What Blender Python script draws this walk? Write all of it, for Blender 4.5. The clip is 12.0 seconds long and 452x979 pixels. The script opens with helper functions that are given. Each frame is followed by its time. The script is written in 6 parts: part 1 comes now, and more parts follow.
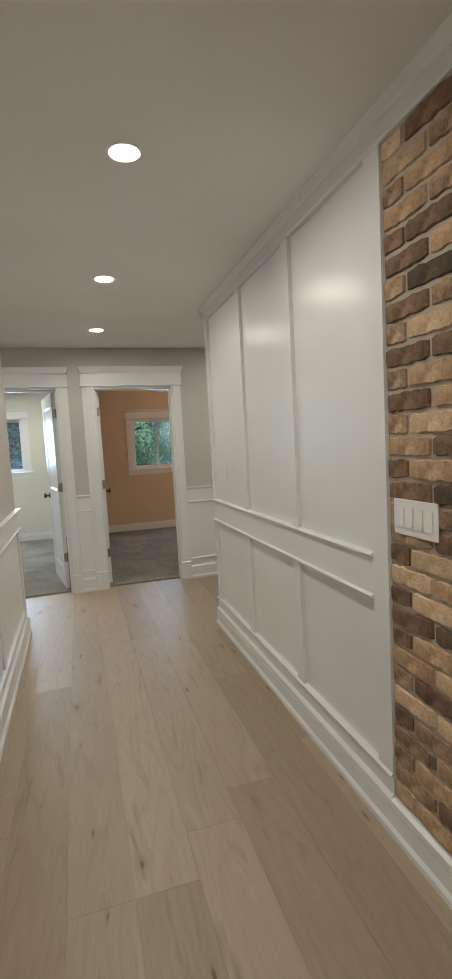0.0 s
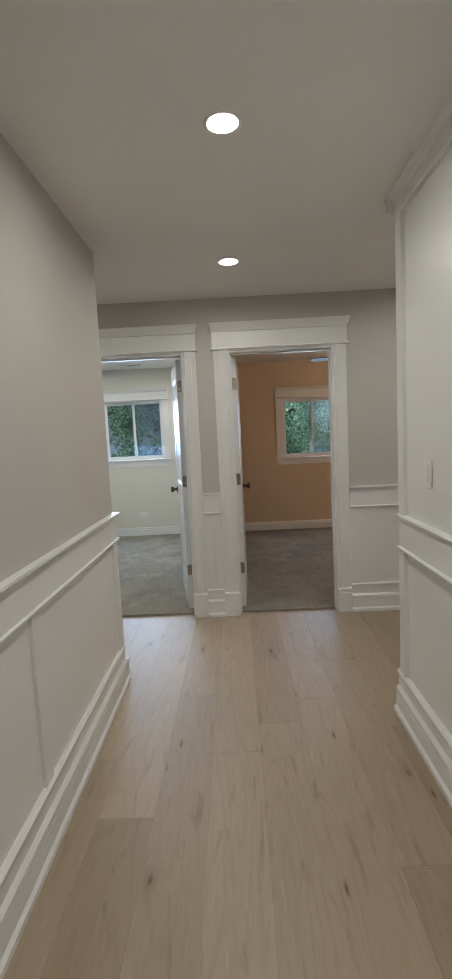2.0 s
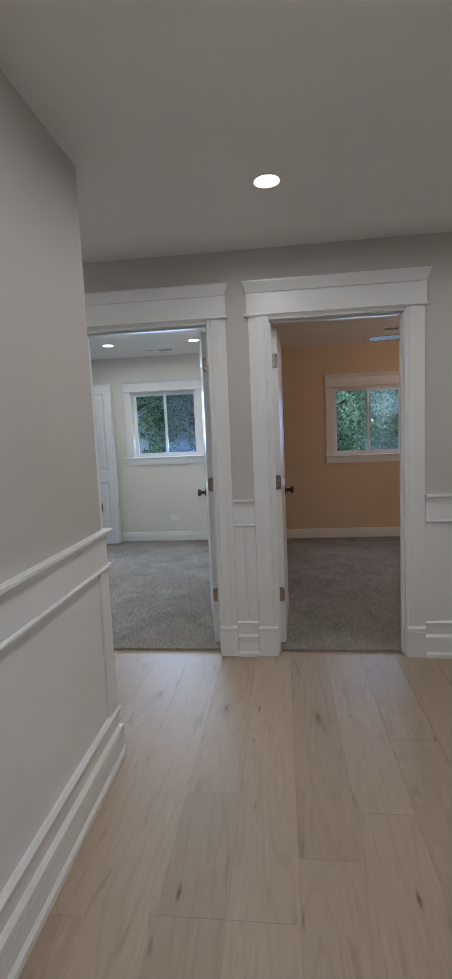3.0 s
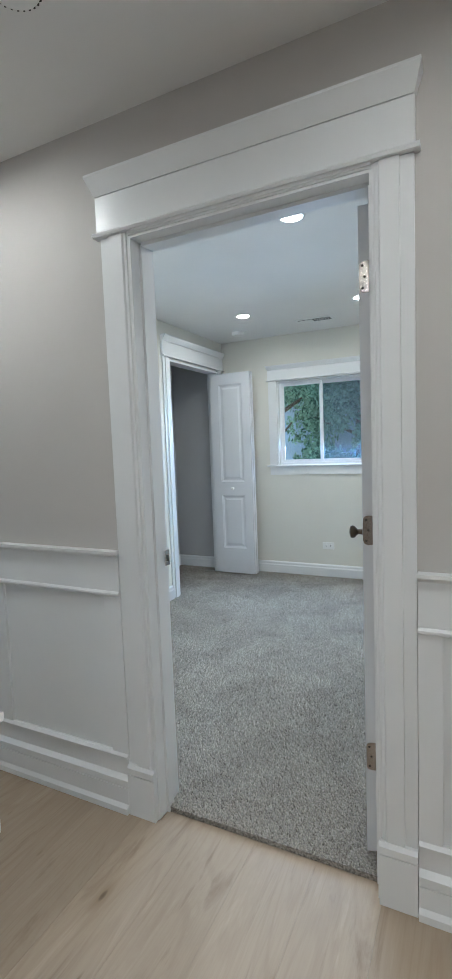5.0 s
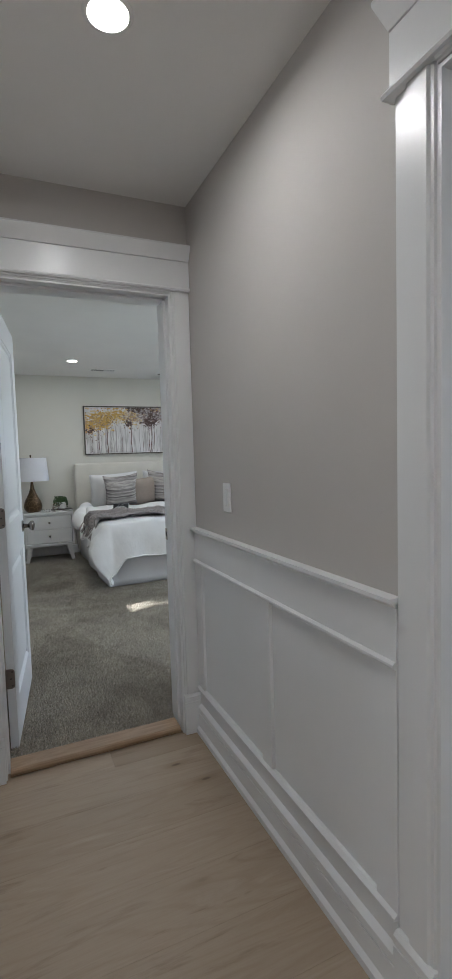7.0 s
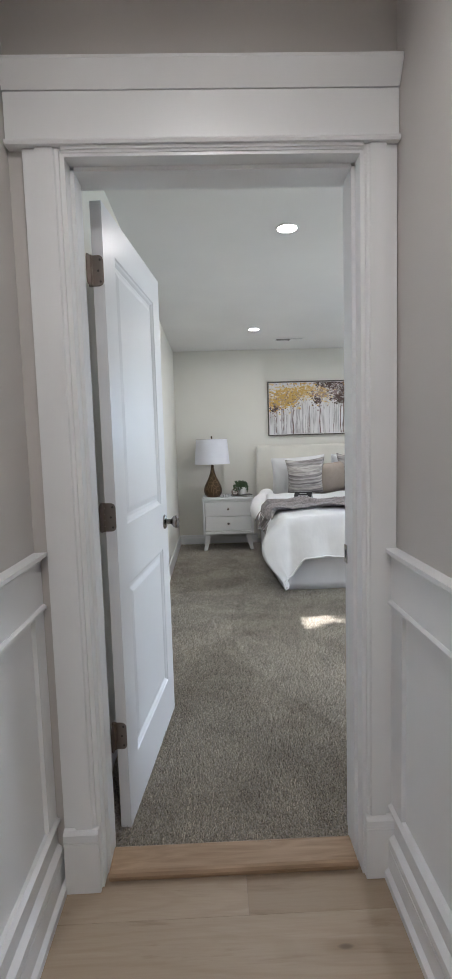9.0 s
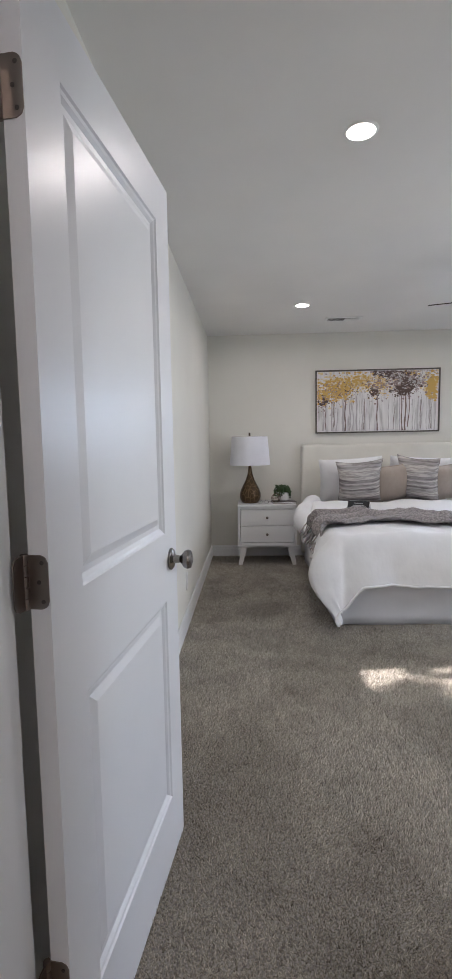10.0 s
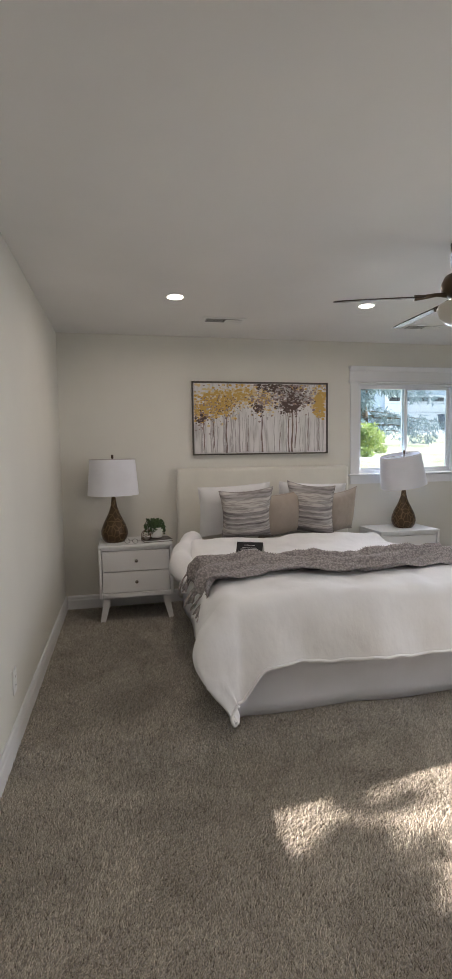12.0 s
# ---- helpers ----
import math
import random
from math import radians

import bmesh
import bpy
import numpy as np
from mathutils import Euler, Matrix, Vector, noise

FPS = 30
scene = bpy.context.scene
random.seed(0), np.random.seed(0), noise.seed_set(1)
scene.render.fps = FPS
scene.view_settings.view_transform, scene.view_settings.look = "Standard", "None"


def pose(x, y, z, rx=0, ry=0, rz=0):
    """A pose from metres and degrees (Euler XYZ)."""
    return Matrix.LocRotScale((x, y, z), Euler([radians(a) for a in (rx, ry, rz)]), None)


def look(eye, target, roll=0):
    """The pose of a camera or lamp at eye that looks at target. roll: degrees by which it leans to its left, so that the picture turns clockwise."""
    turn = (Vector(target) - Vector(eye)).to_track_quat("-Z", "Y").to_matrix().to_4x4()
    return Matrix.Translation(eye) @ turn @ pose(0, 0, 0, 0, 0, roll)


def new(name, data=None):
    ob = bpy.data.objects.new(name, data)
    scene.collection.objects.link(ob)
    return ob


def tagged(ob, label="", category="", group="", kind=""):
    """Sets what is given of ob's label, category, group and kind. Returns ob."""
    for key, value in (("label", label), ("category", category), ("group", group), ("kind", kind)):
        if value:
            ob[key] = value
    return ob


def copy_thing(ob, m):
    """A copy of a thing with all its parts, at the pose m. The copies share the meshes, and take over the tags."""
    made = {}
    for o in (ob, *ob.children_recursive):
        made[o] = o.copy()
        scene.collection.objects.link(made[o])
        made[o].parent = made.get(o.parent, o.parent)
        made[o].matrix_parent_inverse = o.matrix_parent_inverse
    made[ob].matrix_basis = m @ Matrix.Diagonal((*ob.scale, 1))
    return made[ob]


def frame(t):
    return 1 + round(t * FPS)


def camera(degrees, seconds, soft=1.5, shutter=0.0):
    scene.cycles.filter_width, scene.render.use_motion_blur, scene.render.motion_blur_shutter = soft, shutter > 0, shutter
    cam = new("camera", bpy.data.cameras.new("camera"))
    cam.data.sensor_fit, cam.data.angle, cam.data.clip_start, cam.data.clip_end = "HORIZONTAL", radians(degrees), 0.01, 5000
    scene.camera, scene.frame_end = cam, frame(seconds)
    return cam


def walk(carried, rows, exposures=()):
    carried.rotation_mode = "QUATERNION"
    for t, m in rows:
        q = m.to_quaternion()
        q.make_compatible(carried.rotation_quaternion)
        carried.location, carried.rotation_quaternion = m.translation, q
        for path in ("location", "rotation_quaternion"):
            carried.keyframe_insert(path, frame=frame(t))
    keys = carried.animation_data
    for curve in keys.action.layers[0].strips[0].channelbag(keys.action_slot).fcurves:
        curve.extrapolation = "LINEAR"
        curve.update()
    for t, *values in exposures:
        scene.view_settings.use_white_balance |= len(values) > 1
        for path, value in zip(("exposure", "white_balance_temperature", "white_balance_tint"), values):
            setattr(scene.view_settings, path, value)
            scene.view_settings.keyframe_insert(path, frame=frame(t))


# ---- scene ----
cam = camera(49.1, 12.0)
PATH = [
    (0, (0.187, 0.231, 1.426), (0.752, 2.141, 1.241), -3.1),
    (0.5, (0.234, 0.477, 1.41), (0.611, 2.432, 1.219), -2.9),
    (1, (0.34, 0.806, 1.42), (0.551, 2.785, 1.221), -3.0),
    (1.5, (0.382, 1.198, 1.392), (0.45, 3.187, 1.189), -3.1),
    (2, (0.417, 1.587, 1.405), (0.37, 3.575, 1.196), -2.8),
    (2.5, (0.473, 1.991, 1.427), (0.319, 3.973, 1.208), -2.8),
    (2.7, (0.469, 2.157, 1.405), (0.281, 4.137, 1.188), -2.7),
    (4.3, (0.338, 3.507, 1.335), (-0.183, 5.429, 1.15), -2.4),
    (4.5, (0.324, 3.665, 1.338), (-0.292, 5.559, 1.156), -2.6),
    (5, (0.272, 3.998, 1.336), (-0.612, 5.784, 1.17), -2.2),
    (5.5, (0.199, 4.228, 1.32), (-1.01, 5.814, 1.168), -2.0),
    (6, (0.075, 4.409, 1.326), (-1.39, 5.763, 1.18), -1.9),
    (6.5, (0.012, 4.492, 1.326), (-1.636, 5.618, 1.186), -1.9),
    (7, (-0.006, 4.597, 1.321), (-1.832, 5.403, 1.179), -1.7),
    (7.5, (-0.03, 4.667, 1.312), (-1.966, 5.146, 1.159), -1.4),
    (7.7, (-0.082, 4.687, 1.309), (-2.038, 5.07, 1.144), -1.3),
    (9.3, (-1.051, 4.903, 1.288), (-3.043, 4.898, 1.103), -1.4),
    (9.5, (-1.209, 4.896, 1.287), (-3.2, 4.851, 1.1), -1.1),
    (10, (-1.61, 4.909, 1.29), (-3.598, 4.802, 1.101), -1.0),
    (10.5, (-2.013, 4.958, 1.327), (-4.0, 4.824, 1.141), -1.2),
    (11, (-2.29, 4.965, 1.344), (-4.279, 4.86, 1.167), -1.0),
    (11.5, (-2.505, 4.957, 1.378), (-4.497, 5.025, 1.218), -1.0),
    (12, (-2.561, 4.975, 1.381), (-4.514, 5.378, 1.237), -0.9),
]
walk(cam, [(t, look(eye, target, roll)) for t, eye, target, roll in PATH], [
    (0.0, 2.2, 6500, 4), (0.5, 2.05, 6480, 5), (1.0, 1.95, 6480, 6), (2.0, 2.02, 6300, 6), (2.5, 1.9, 5950, 9), (4.5, 1.78, 5700, 6), (5.0, 2.3, 5600, 4), (5.5, 2.23, 5850, 7),
    (6.5, 1.9, 5850, 9), (7.5, 2.0, 5700, 9), (9.5, 2.47, 5980, 15), (10.0, 2.14, 6050, 18), (10.5, 1.90, 6180, 19), (11.5, 1.79, 6650, 19), (12.0, 1.75, 6720, 18)])

# ---- world, sun ----
sun_way = Vector((-0.131, 0.99, 0.588)).normalized()
world = bpy.data.worlds.new("world")
scene.world = world
world.use_nodes = True
wn = world.node_tree
sky = wn.nodes.new("ShaderNodeTexSky")
sky.sky_type = "NISHITA"
sky.sun_disc = False
sky.sun_elevation = math.asin(sun_way.z)
sky.sun_rotation = math.atan2(sun_way.x, sun_way.y)
wn.nodes["Background"].inputs[1].default_value = 0.15
wn.links.new(sky.outputs[0], wn.nodes["Background"].inputs[0])
sun = new("sun", bpy.data.lights.new("sun", "SUN"))
sun.data.energy = 4.8
sun.data.angle = radians(0.5)
sun.data.color = (1.0, 0.93, 0.84)
sun.matrix_world = look(sun_way * 50, (0, 0, 0))

LAMP_WATTS = 1.2
WINDOW_WATTS = 2.6


def panel_light(name, m, sx, sy, watts, color, spread=180):
    data = bpy.data.lights.new(name, "AREA")
    data.shape, data.size, data.size_y = "RECTANGLE", sx, sy
    data.energy, data.color, data.spread = watts, color, radians(spread)
    ob = new(name, data)
    ob.matrix_world = m
    return ob


panel_light("window_light_bedroom", look((-7.05, 7.78, 1.6), (-4.6, 7.2, 0.3)), 1.0, 0.8, WINDOW_WATTS * 1.7, (0.72, 0.85, 1.0), 125)
panel_light("window_light_bedroom_side", look((-4.05, 8.70, 1.5), (-4.0, 5.9, 0.3)), 1.3, 0.95, WINDOW_WATTS * 1.5, (0.85, 0.92, 1.0), 125)
panel_light("window_light_room_west", look((-1.05, 8.74, 1.57), (-1.0, 6.6, 0.4)), 0.84, 0.78, WINDOW_WATTS * 1.6, (0.50, 0.70, 1.0), 125)
east_bulb = new("east_room_bulb", bpy.data.lights.new("east_room_bulb", "POINT"))
east_bulb.data.energy, east_bulb.data.color, east_bulb.data.shadow_soft_size = 4.4, (1.0, 0.71, 0.50), 0.09
east_bulb.location = (2.6, 7.25, 2.02)
panel_light("window_light_room_east", look((1.54, 8.74, 1.5), (1.5, 6.6, 0.3)), 0.84, 0.78, WINDOW_WATTS * 0.6, (0.55, 0.7, 1.0), 125)


# ---- materials ----
def mat(name, color, rough=0.5, metal=0.0):
    m = bpy.data.materials.new(name)
    m.use_nodes = True
    b = m.node_tree.nodes["Principled BSDF"]
    b.inputs["Base Color"].default_value = (*color, 1)
    b.inputs["Roughness"].default_value = rough
    b.inputs["Metallic"].default_value = metal
    return m


def tex(m, kind, scale, coord="Object", stretch=(1, 1, 1), **values):
    nt = m.node_tree
    tc = nt.nodes.new("ShaderNodeTexCoord")
    mp = nt.nodes.new("ShaderNodeMapping")
    mp.inputs["Scale"].default_value = stretch
    nt.links.new(tc.outputs[coord], mp.inputs["Vector"])
    t = nt.nodes.new(kind)
    t.inputs["Scale"].default_value = scale
    for key, value in values.items():
        t.inputs[key].default_value = value
    nt.links.new(mp.outputs[0], t.inputs["Vector"])
    return t


def ramp(m, source, stops, out=None):
    nt = m.node_tree
    r = nt.nodes.new("ShaderNodeValToRGB")
    while len(r.color_ramp.elements) < len(stops):
        r.color_ramp.elements.new(0.5)
    for e, (p, c) in zip(r.color_ramp.elements, stops):
        e.position = p
        e.color = (*c, 1) if len(c) == 3 else c
    nt.links.new(source, r.inputs[0])
    return r.outputs[0]


def mix(m, kind, fac, a, b):
    nt = m.node_tree
    x = nt.nodes.new("ShaderNodeMix")
    x.data_type, x.blend_type = "RGBA", kind
    for sock, v in ((x.inputs[0], fac), (x.inputs[6], a), (x.inputs[7], b)):
        if isinstance(v, (int, float)):
            sock.default_value = v
        elif isinstance(v, tuple):
            sock.default_value = (*v, 1)
        else:
            nt.links.new(v, sock)
    return x.outputs[2]


def bump(m, source, strength=0.2, distance=0.002):
    nt = m.node_tree
    b = nt.nodes.new("ShaderNodeBump")
    b.inputs["Strength"].default_value = strength
    b.inputs["Distance"].default_value = distance
    nt.links.new(source, b.inputs["Height"])
    nt.links.new(b.outputs[0], nt.nodes["Principled BSDF"].inputs["Normal"])
    return b


def feed(m, source, key="Base Color"):
    m.node_tree.links.new(source, m.node_tree.nodes["Principled BSDF"].inputs[key])


def paint(name, color, rough, grain=160.0, strength=0.12, dist=0.0006):
    m = mat(name, color, rough)
    big = tex(m, "ShaderNodeTexNoise", 1.3, Detail=4.0)
    c2 = tuple(c * 0.93 for c in color)
    feed(m, ramp(m, big.outputs["Fac"], [(0.3, c2), (0.7, color)]))
    fine = tex(m, "ShaderNodeTexNoise", grain, Detail=3.0)
    bump(m, fine.outputs["Fac"], strength, dist)
    return m


M_TRIM = paint("white_trim_paint", (0.82, 0.83, 0.835), 0.29, 35, 0.05, 0.0006)
M_DOOR = paint("white_door_paint", (0.77, 0.78, 0.80), 0.34, 60, 0.08, 0.0006)
M_DOOR.node_tree.nodes["Principled BSDF"].inputs["Specular IOR Level"].default_value = 0.36
M_GREY = paint("greige_wall_paint", (0.57, 0.545, 0.52), 0.68)
for _m in (M_TRIM, M_GREY):
    _m.node_tree.nodes["Principled BSDF"].inputs["Specular IOR Level"].default_value = 0.42
M_CREAM = paint("cream_wall_paint", (0.77, 0.755, 0.69), 0.6)
M_WHITEWALL = paint("white_wall_paint", (0.78, 0.78, 0.76), 0.6)
M_PEACH = paint("warm_beige_wall_paint", (0.68, 0.55, 0.41), 0.6)
M_CLOSET = paint("closet_grey_paint", (0.50, 0.50, 0.50), 0.6)
M_CEIL = paint("ceiling_paint", (0.85, 0.84, 0.82), 0.7, 110, 0.15, 0.0008)
M_PLASTIC = mat("white_plastic", (0.83, 0.83, 0.81), 0.3)
M_VINYL = mat("white_vinyl", (0.80, 0.82, 0.85), 0.3)
M_DARK = mat("dark_slot", (0.03, 0.03, 0.03), 0.6)
M_NICKEL = mat("satin_nickel", (0.40, 0.365, 0.335), 0.27, 1.0)
M_HINGE = mat("aged_nickel", (0.24, 0.205, 0.18), 0.33, 1.0)
M_KNOB = mat("polished_grey_nickel", (0.25, 0.235, 0.22), 0.17, 1.0)
M_SCREW = mat("screw_recess", (0.10, 0.09, 0.08), 0.5, 0.8)
M_BRONZE = mat("dark_bronze", (0.10, 0.075, 0.055), 0.32, 1.0)
M_GLOW = mat("downlight_lens", (1, 1, 1), 0.5)
M_GLOW.node_tree.nodes["Principled BSDF"].inputs["Emission Color"].default_value = (1.0, 0.93, 0.82, 1)
M_GLOW.node_tree.nodes["Principled BSDF"].inputs["Emission Strength"].default_value = 6.0

M_GLASS = bpy.data.materials.new("window_glass")
M_GLASS.use_nodes = True
gn = M_GLASS.node_tree
gn.nodes.remove(gn.nodes["Principled BSDF"])
g_tr, g_gl, g_mx, g_fr = (gn.nodes.new("ShaderNode" + k) for k in ("BsdfTransparent", "BsdfGlossy", "MixShader", "Fresnel"))
g_tr.inputs[0].default_value = (0.88, 0.96, 1.0, 1)
g_gl.inputs["Roughness"].default_value = 0.02
g_fr.inputs[0].default_value = 1.45
gn.links.new(g_fr.outputs[0], g_mx.inputs[0])
gn.links.new(g_tr.outputs[0], g_mx.inputs[1])
gn.links.new(g_gl.outputs[0], g_mx.inputs[2])
gn.links.new(g_mx.outputs[0], gn.nodes["Material Output"].inputs[0])


M_SCREEN = bpy.data.materials.new("insect_mesh")
M_SCREEN.use_nodes = True
sn = M_SCREEN.node_tree
s_tr, s_mx = sn.nodes.new("ShaderNodeBsdfTransparent"), sn.nodes.new("ShaderNodeMixShader")
sn.nodes["Principled BSDF"].inputs["Base Color"].default_value = (0.46, 0.56, 0.70, 1)
sn.nodes["Principled BSDF"].inputs["Roughness"].default_value = 0.7
s_mx.inputs[0].default_value = 0.14
sn.links.new(s_tr.outputs[0], s_mx.inputs[1])
sn.links.new(sn.nodes["Principled BSDF"].outputs[0], s_mx.inputs[2])
sn.links.new(s_mx.outputs[0], sn.nodes["Material Output"].inputs[0])


def oak():
    m = mat("pale_oak", (0.42, 0.32, 0.23), 0.42)
    nt = m.node_tree
    info = nt.nodes.new("ShaderNodeObjectInfo")
    tc = nt.nodes.new("ShaderNodeTexCoord")
    shift = nt.nodes.new("ShaderNodeVectorMath")
    shift.operation = "MULTIPLY_ADD"
    nt.links.new(info.outputs["Random"], shift.inputs[0])
    shift.inputs[1].default_value = (37.0, 91.0, 13.0)
    nt.links.new(tc.outputs["Object"], shift.inputs[2])
    mp = nt.nodes.new("ShaderNodeMapping")
    mp.inputs["Scale"].default_value = (3.4, 0.5, 3.4)
    nt.links.new(shift.outputs[0], mp.inputs[0])
    grain = nt.nodes.new("ShaderNodeTexNoise")
    grain.inputs["Scale"].default_value = 2.2
    grain.inputs["Detail"].default_value = 7.0
    grain.inputs["Distortion"].default_value = 2.6
    grain.inputs["Roughness"].default_value = 0.62
    nt.links.new(mp.outputs[0], grain.inputs["Vector"])
    mp2 = nt.nodes.new("ShaderNodeMapping")
    mp2.inputs["Scale"].default_value = (120.0, 3.0, 60.0)
    nt.links.new(shift.outputs[0], mp2.inputs[0])
    fine = nt.nodes.new("ShaderNodeTexNoise")
    fine.inputs["Scale"].default_value = 2.0
    fine.inputs["Detail"].default_value = 4.0
    nt.links.new(mp2.outputs[0], fine.inputs["Vector"])
    base = ramp(m, grain.outputs["Fac"], [(0.25, (0.37, 0.29, 0.215)), (0.46, (0.44, 0.355, 0.265)), (0.56, (0.415, 0.33, 0.245)), (0.75, (0.485, 0.40, 0.31))])
    streak = ramp(m, fine.outputs["Fac"], [(0.3, (0.90, 0.885, 0.87)), (0.6, (1.0, 1.0, 1.0))])
    c = mix(m, "MULTIPLY", 0.45, base, streak)
    warp = nt.nodes.new("ShaderNodeTexNoise")
    warp.inputs["Scale"].default_value = 1.0
    warp.inputs["Detail"].default_value = 1.0
    mpw = nt.nodes.new("ShaderNodeMapping")
    mpw.inputs["Scale"].default_value = (5.0, 0.55, 5.0)
    nt.links.new(shift.outputs[0], mpw.inputs[0])
    nt.links.new(mpw.outputs[0], warp.inputs["Vector"])
    rings = nt.nodes.new("ShaderNodeMath")
    rings.operation = "MULTIPLY"
    rings.inputs[1].default_value = 85.0
    nt.links.new(warp.outputs["Fac"], rings.inputs[0])
    wave = nt.nodes.new("ShaderNodeMath")
    wave.operation = "SINE"
    nt.links.new(rings.outputs[0], wave.inputs[0])
    cath = ramp(m, wave.outputs[0], [(0.0, (1.0, 1.0, 1.0)), (0.6, (0.99, 0.985, 0.98)), (0.95, (0.90, 0.88, 0.855))])
    c = mix(m, "MULTIPLY", 0.5, c, cath)
    smudge = ramp(m, grain.outputs["Fac"], [(0.30, (0.80, 0.775, 0.75)), (0.42, (0.95, 0.945, 0.94)), (0.6, (0.97, 0.97, 0.965))])
    c = mix(m, "MULTIPLY", 1.0, c, smudge)
    tone = ramp(m, info.outputs["Random"], [(0.0, (0.85, 0.83, 0.80)), (0.35, (0.94, 0.93, 0.915)), (0.75, (1.0, 1.0, 0.995)), (1.0, (1.14, 1.15, 1.16))])
    c = mix(m, "MULTIPLY", 1.0, c, tone)
    mp3 = nt.nodes.new("ShaderNodeMapping")
    mp3.inputs["Scale"].default_value = (2.1, 0.8, 1.0)
    nt.links.new(shift.outputs[0], mp3.inputs[0])
    knots = nt.nodes.new("ShaderNodeTexVoronoi")
    knots.voronoi_dimensions = "2D"
    knots.inputs["Scale"].default_value = 1.0
    nt.links.new(mp3.outputs[0], knots.inputs["Vector"])
    k = ramp(m, knots.outputs["Distance"], [(0.0, (0.30, 0.25, 0.21)), (0.010, (0.38, 0.33, 0.29)), (0.019, (0.76, 0.72, 0.67)), (0.055, (0.94, 0.925, 0.91)), (0.11, (1, 1, 1))])
    few = nt.nodes.new("ShaderNodeTexNoise")
    few.inputs["Scale"].default_value = 1.4
    nt.links.new(shift.outputs[0], few.inputs["Vector"])
    amount = nt.nodes.new("ShaderNodeMapRange")
    amount.inputs["From Min"].default_value = 0.43
    amount.inputs["From Max"].default_value = 0.50
    nt.links.new(few.outputs["Fac"], amount.inputs["Value"])
    mp4 = nt.nodes.new("ShaderNodeMapping")
    mp4.inputs["Scale"].default_value = (6.0, 1.5, 1.0)
    mp4.inputs["Location"].default_value = (3.3, 7.1, 0.0)
    nt.links.new(shift.outputs[0], mp4.inputs[0])
    checks = nt.nodes.new("ShaderNodeTexVoronoi")
    checks.voronoi_dimensions = "2D"
    checks.inputs["Scale"].default_value = 1.0
    nt.links.new(mp4.outputs[0], checks.inputs["Vector"])
    small = ramp(m, checks.outputs["Distance"], [(0.0, (0.32, 0.27, 0.23)), (0.022, (0.50, 0.45, 0.40)), (0.05, (0.93, 0.92, 0.90)), (0.09, (1, 1, 1))])
    rare = nt.nodes.new("ShaderNodeTexNoise")
    rare.inputs["Scale"].default_value = 2.3
    nt.links.new(mp4.outputs[0], rare.inputs["Vector"])
    some = nt.nodes.new("ShaderNodeMapRange")
    some.inputs["From Min"].default_value = 0.54
    some.inputs["From Max"].default_value = 0.60
    nt.links.new(rare.outputs["Fac"], some.inputs["Value"])
    c = mix(m, "MULTIPLY", some.outputs["Result"], c, small)
    masked = nt.nodes.new("ShaderNodeMix")
    masked.data_type = "RGBA"
    masked.inputs[6].default_value = (1, 1, 1, 1)
    nt.links.new(amount.outputs["Result"], masked.inputs[0])
    nt.links.new(k, masked.inputs[7])
    c = mix(m, "MULTIPLY", 0.9, c, masked.outputs[2])
    feed(m, c)
    r = ramp(m, grain.outputs["Fac"], [(0.3, (0.36, 0.36, 0.36)), (0.7, (0.5, 0.5, 0.5))])
    feed(m, r, "Roughness")
    bump(m, fine.outputs["Fac"], 0.25, 0.0006)
    return m


M_OAK = oak()
M_THRESH = mat("brown_oak_threshold", (0.34, 0.21, 0.12), 0.42)
_t = tex(M_THRESH, "ShaderNodeTexNoise", 2.2, stretch=(16, 1.6, 16), Detail=6.0, Distortion=1.6)
feed(M_THRESH, ramp(M_THRESH, _t.outputs["Fac"], [(0.3, (0.27, 0.175, 0.10)), (0.7, (0.43, 0.30, 0.19))]))


def carpet(name, lo, hi):
    m = mat(name, hi, 0.95)
    n1 = tex(m, "ShaderNodeTexNoise", 170.0, Detail=4.0, Roughness=0.7)
    n2 = tex(m, "ShaderNodeTexNoise", 2.6, Detail=6.0, Roughness=0.65, Distortion=0.8)
    geo = m.node_tree.nodes.new("ShaderNodeNewGeometry")
    a = ramp(m, n1.outputs["Fac"], [(0.36, lo), (0.62, hi)])
    b = ramp(m, n2.outputs["Fac"], [(0.36, (0.70, 0.69, 0.68)), (0.62, (1.12, 1.12, 1.12))])
    k = ramp(m, geo.outputs["Random Per Island"], [(0.0, (0.40, 0.38, 0.36)), (0.22, (0.84, 0.83, 0.82)), (1.0, (1.22, 1.22, 1.22))])
    feed(m, mix(m, "MULTIPLY", 1.0, mix(m, "MULTIPLY", 1.0, a, b), k))
    m.node_tree.nodes["Principled BSDF"].inputs["Sheen Weight"].default_value = 0.1
    return m


M_CARPET = carpet("grey_carpet", (0.25, 0.23, 0.195), (0.50, 0.47, 0.405))
M_CARPET_BED = carpet("taupe_carpet", (0.20, 0.18, 0.143), (0.60, 0.56, 0.47))
M_BACKING = mat("carpet_backing", (0.3, 0.28, 0.25), 0.95)
_k = tex(M_BACKING, "ShaderNodeTexNoise", 150.0, Detail=5.0)
feed(M_BACKING, ramp(M_BACKING, _k.outputs["Fac"], [(0.35, (0.16, 0.145, 0.13)), (0.65, (0.44, 0.41, 0.37))]))


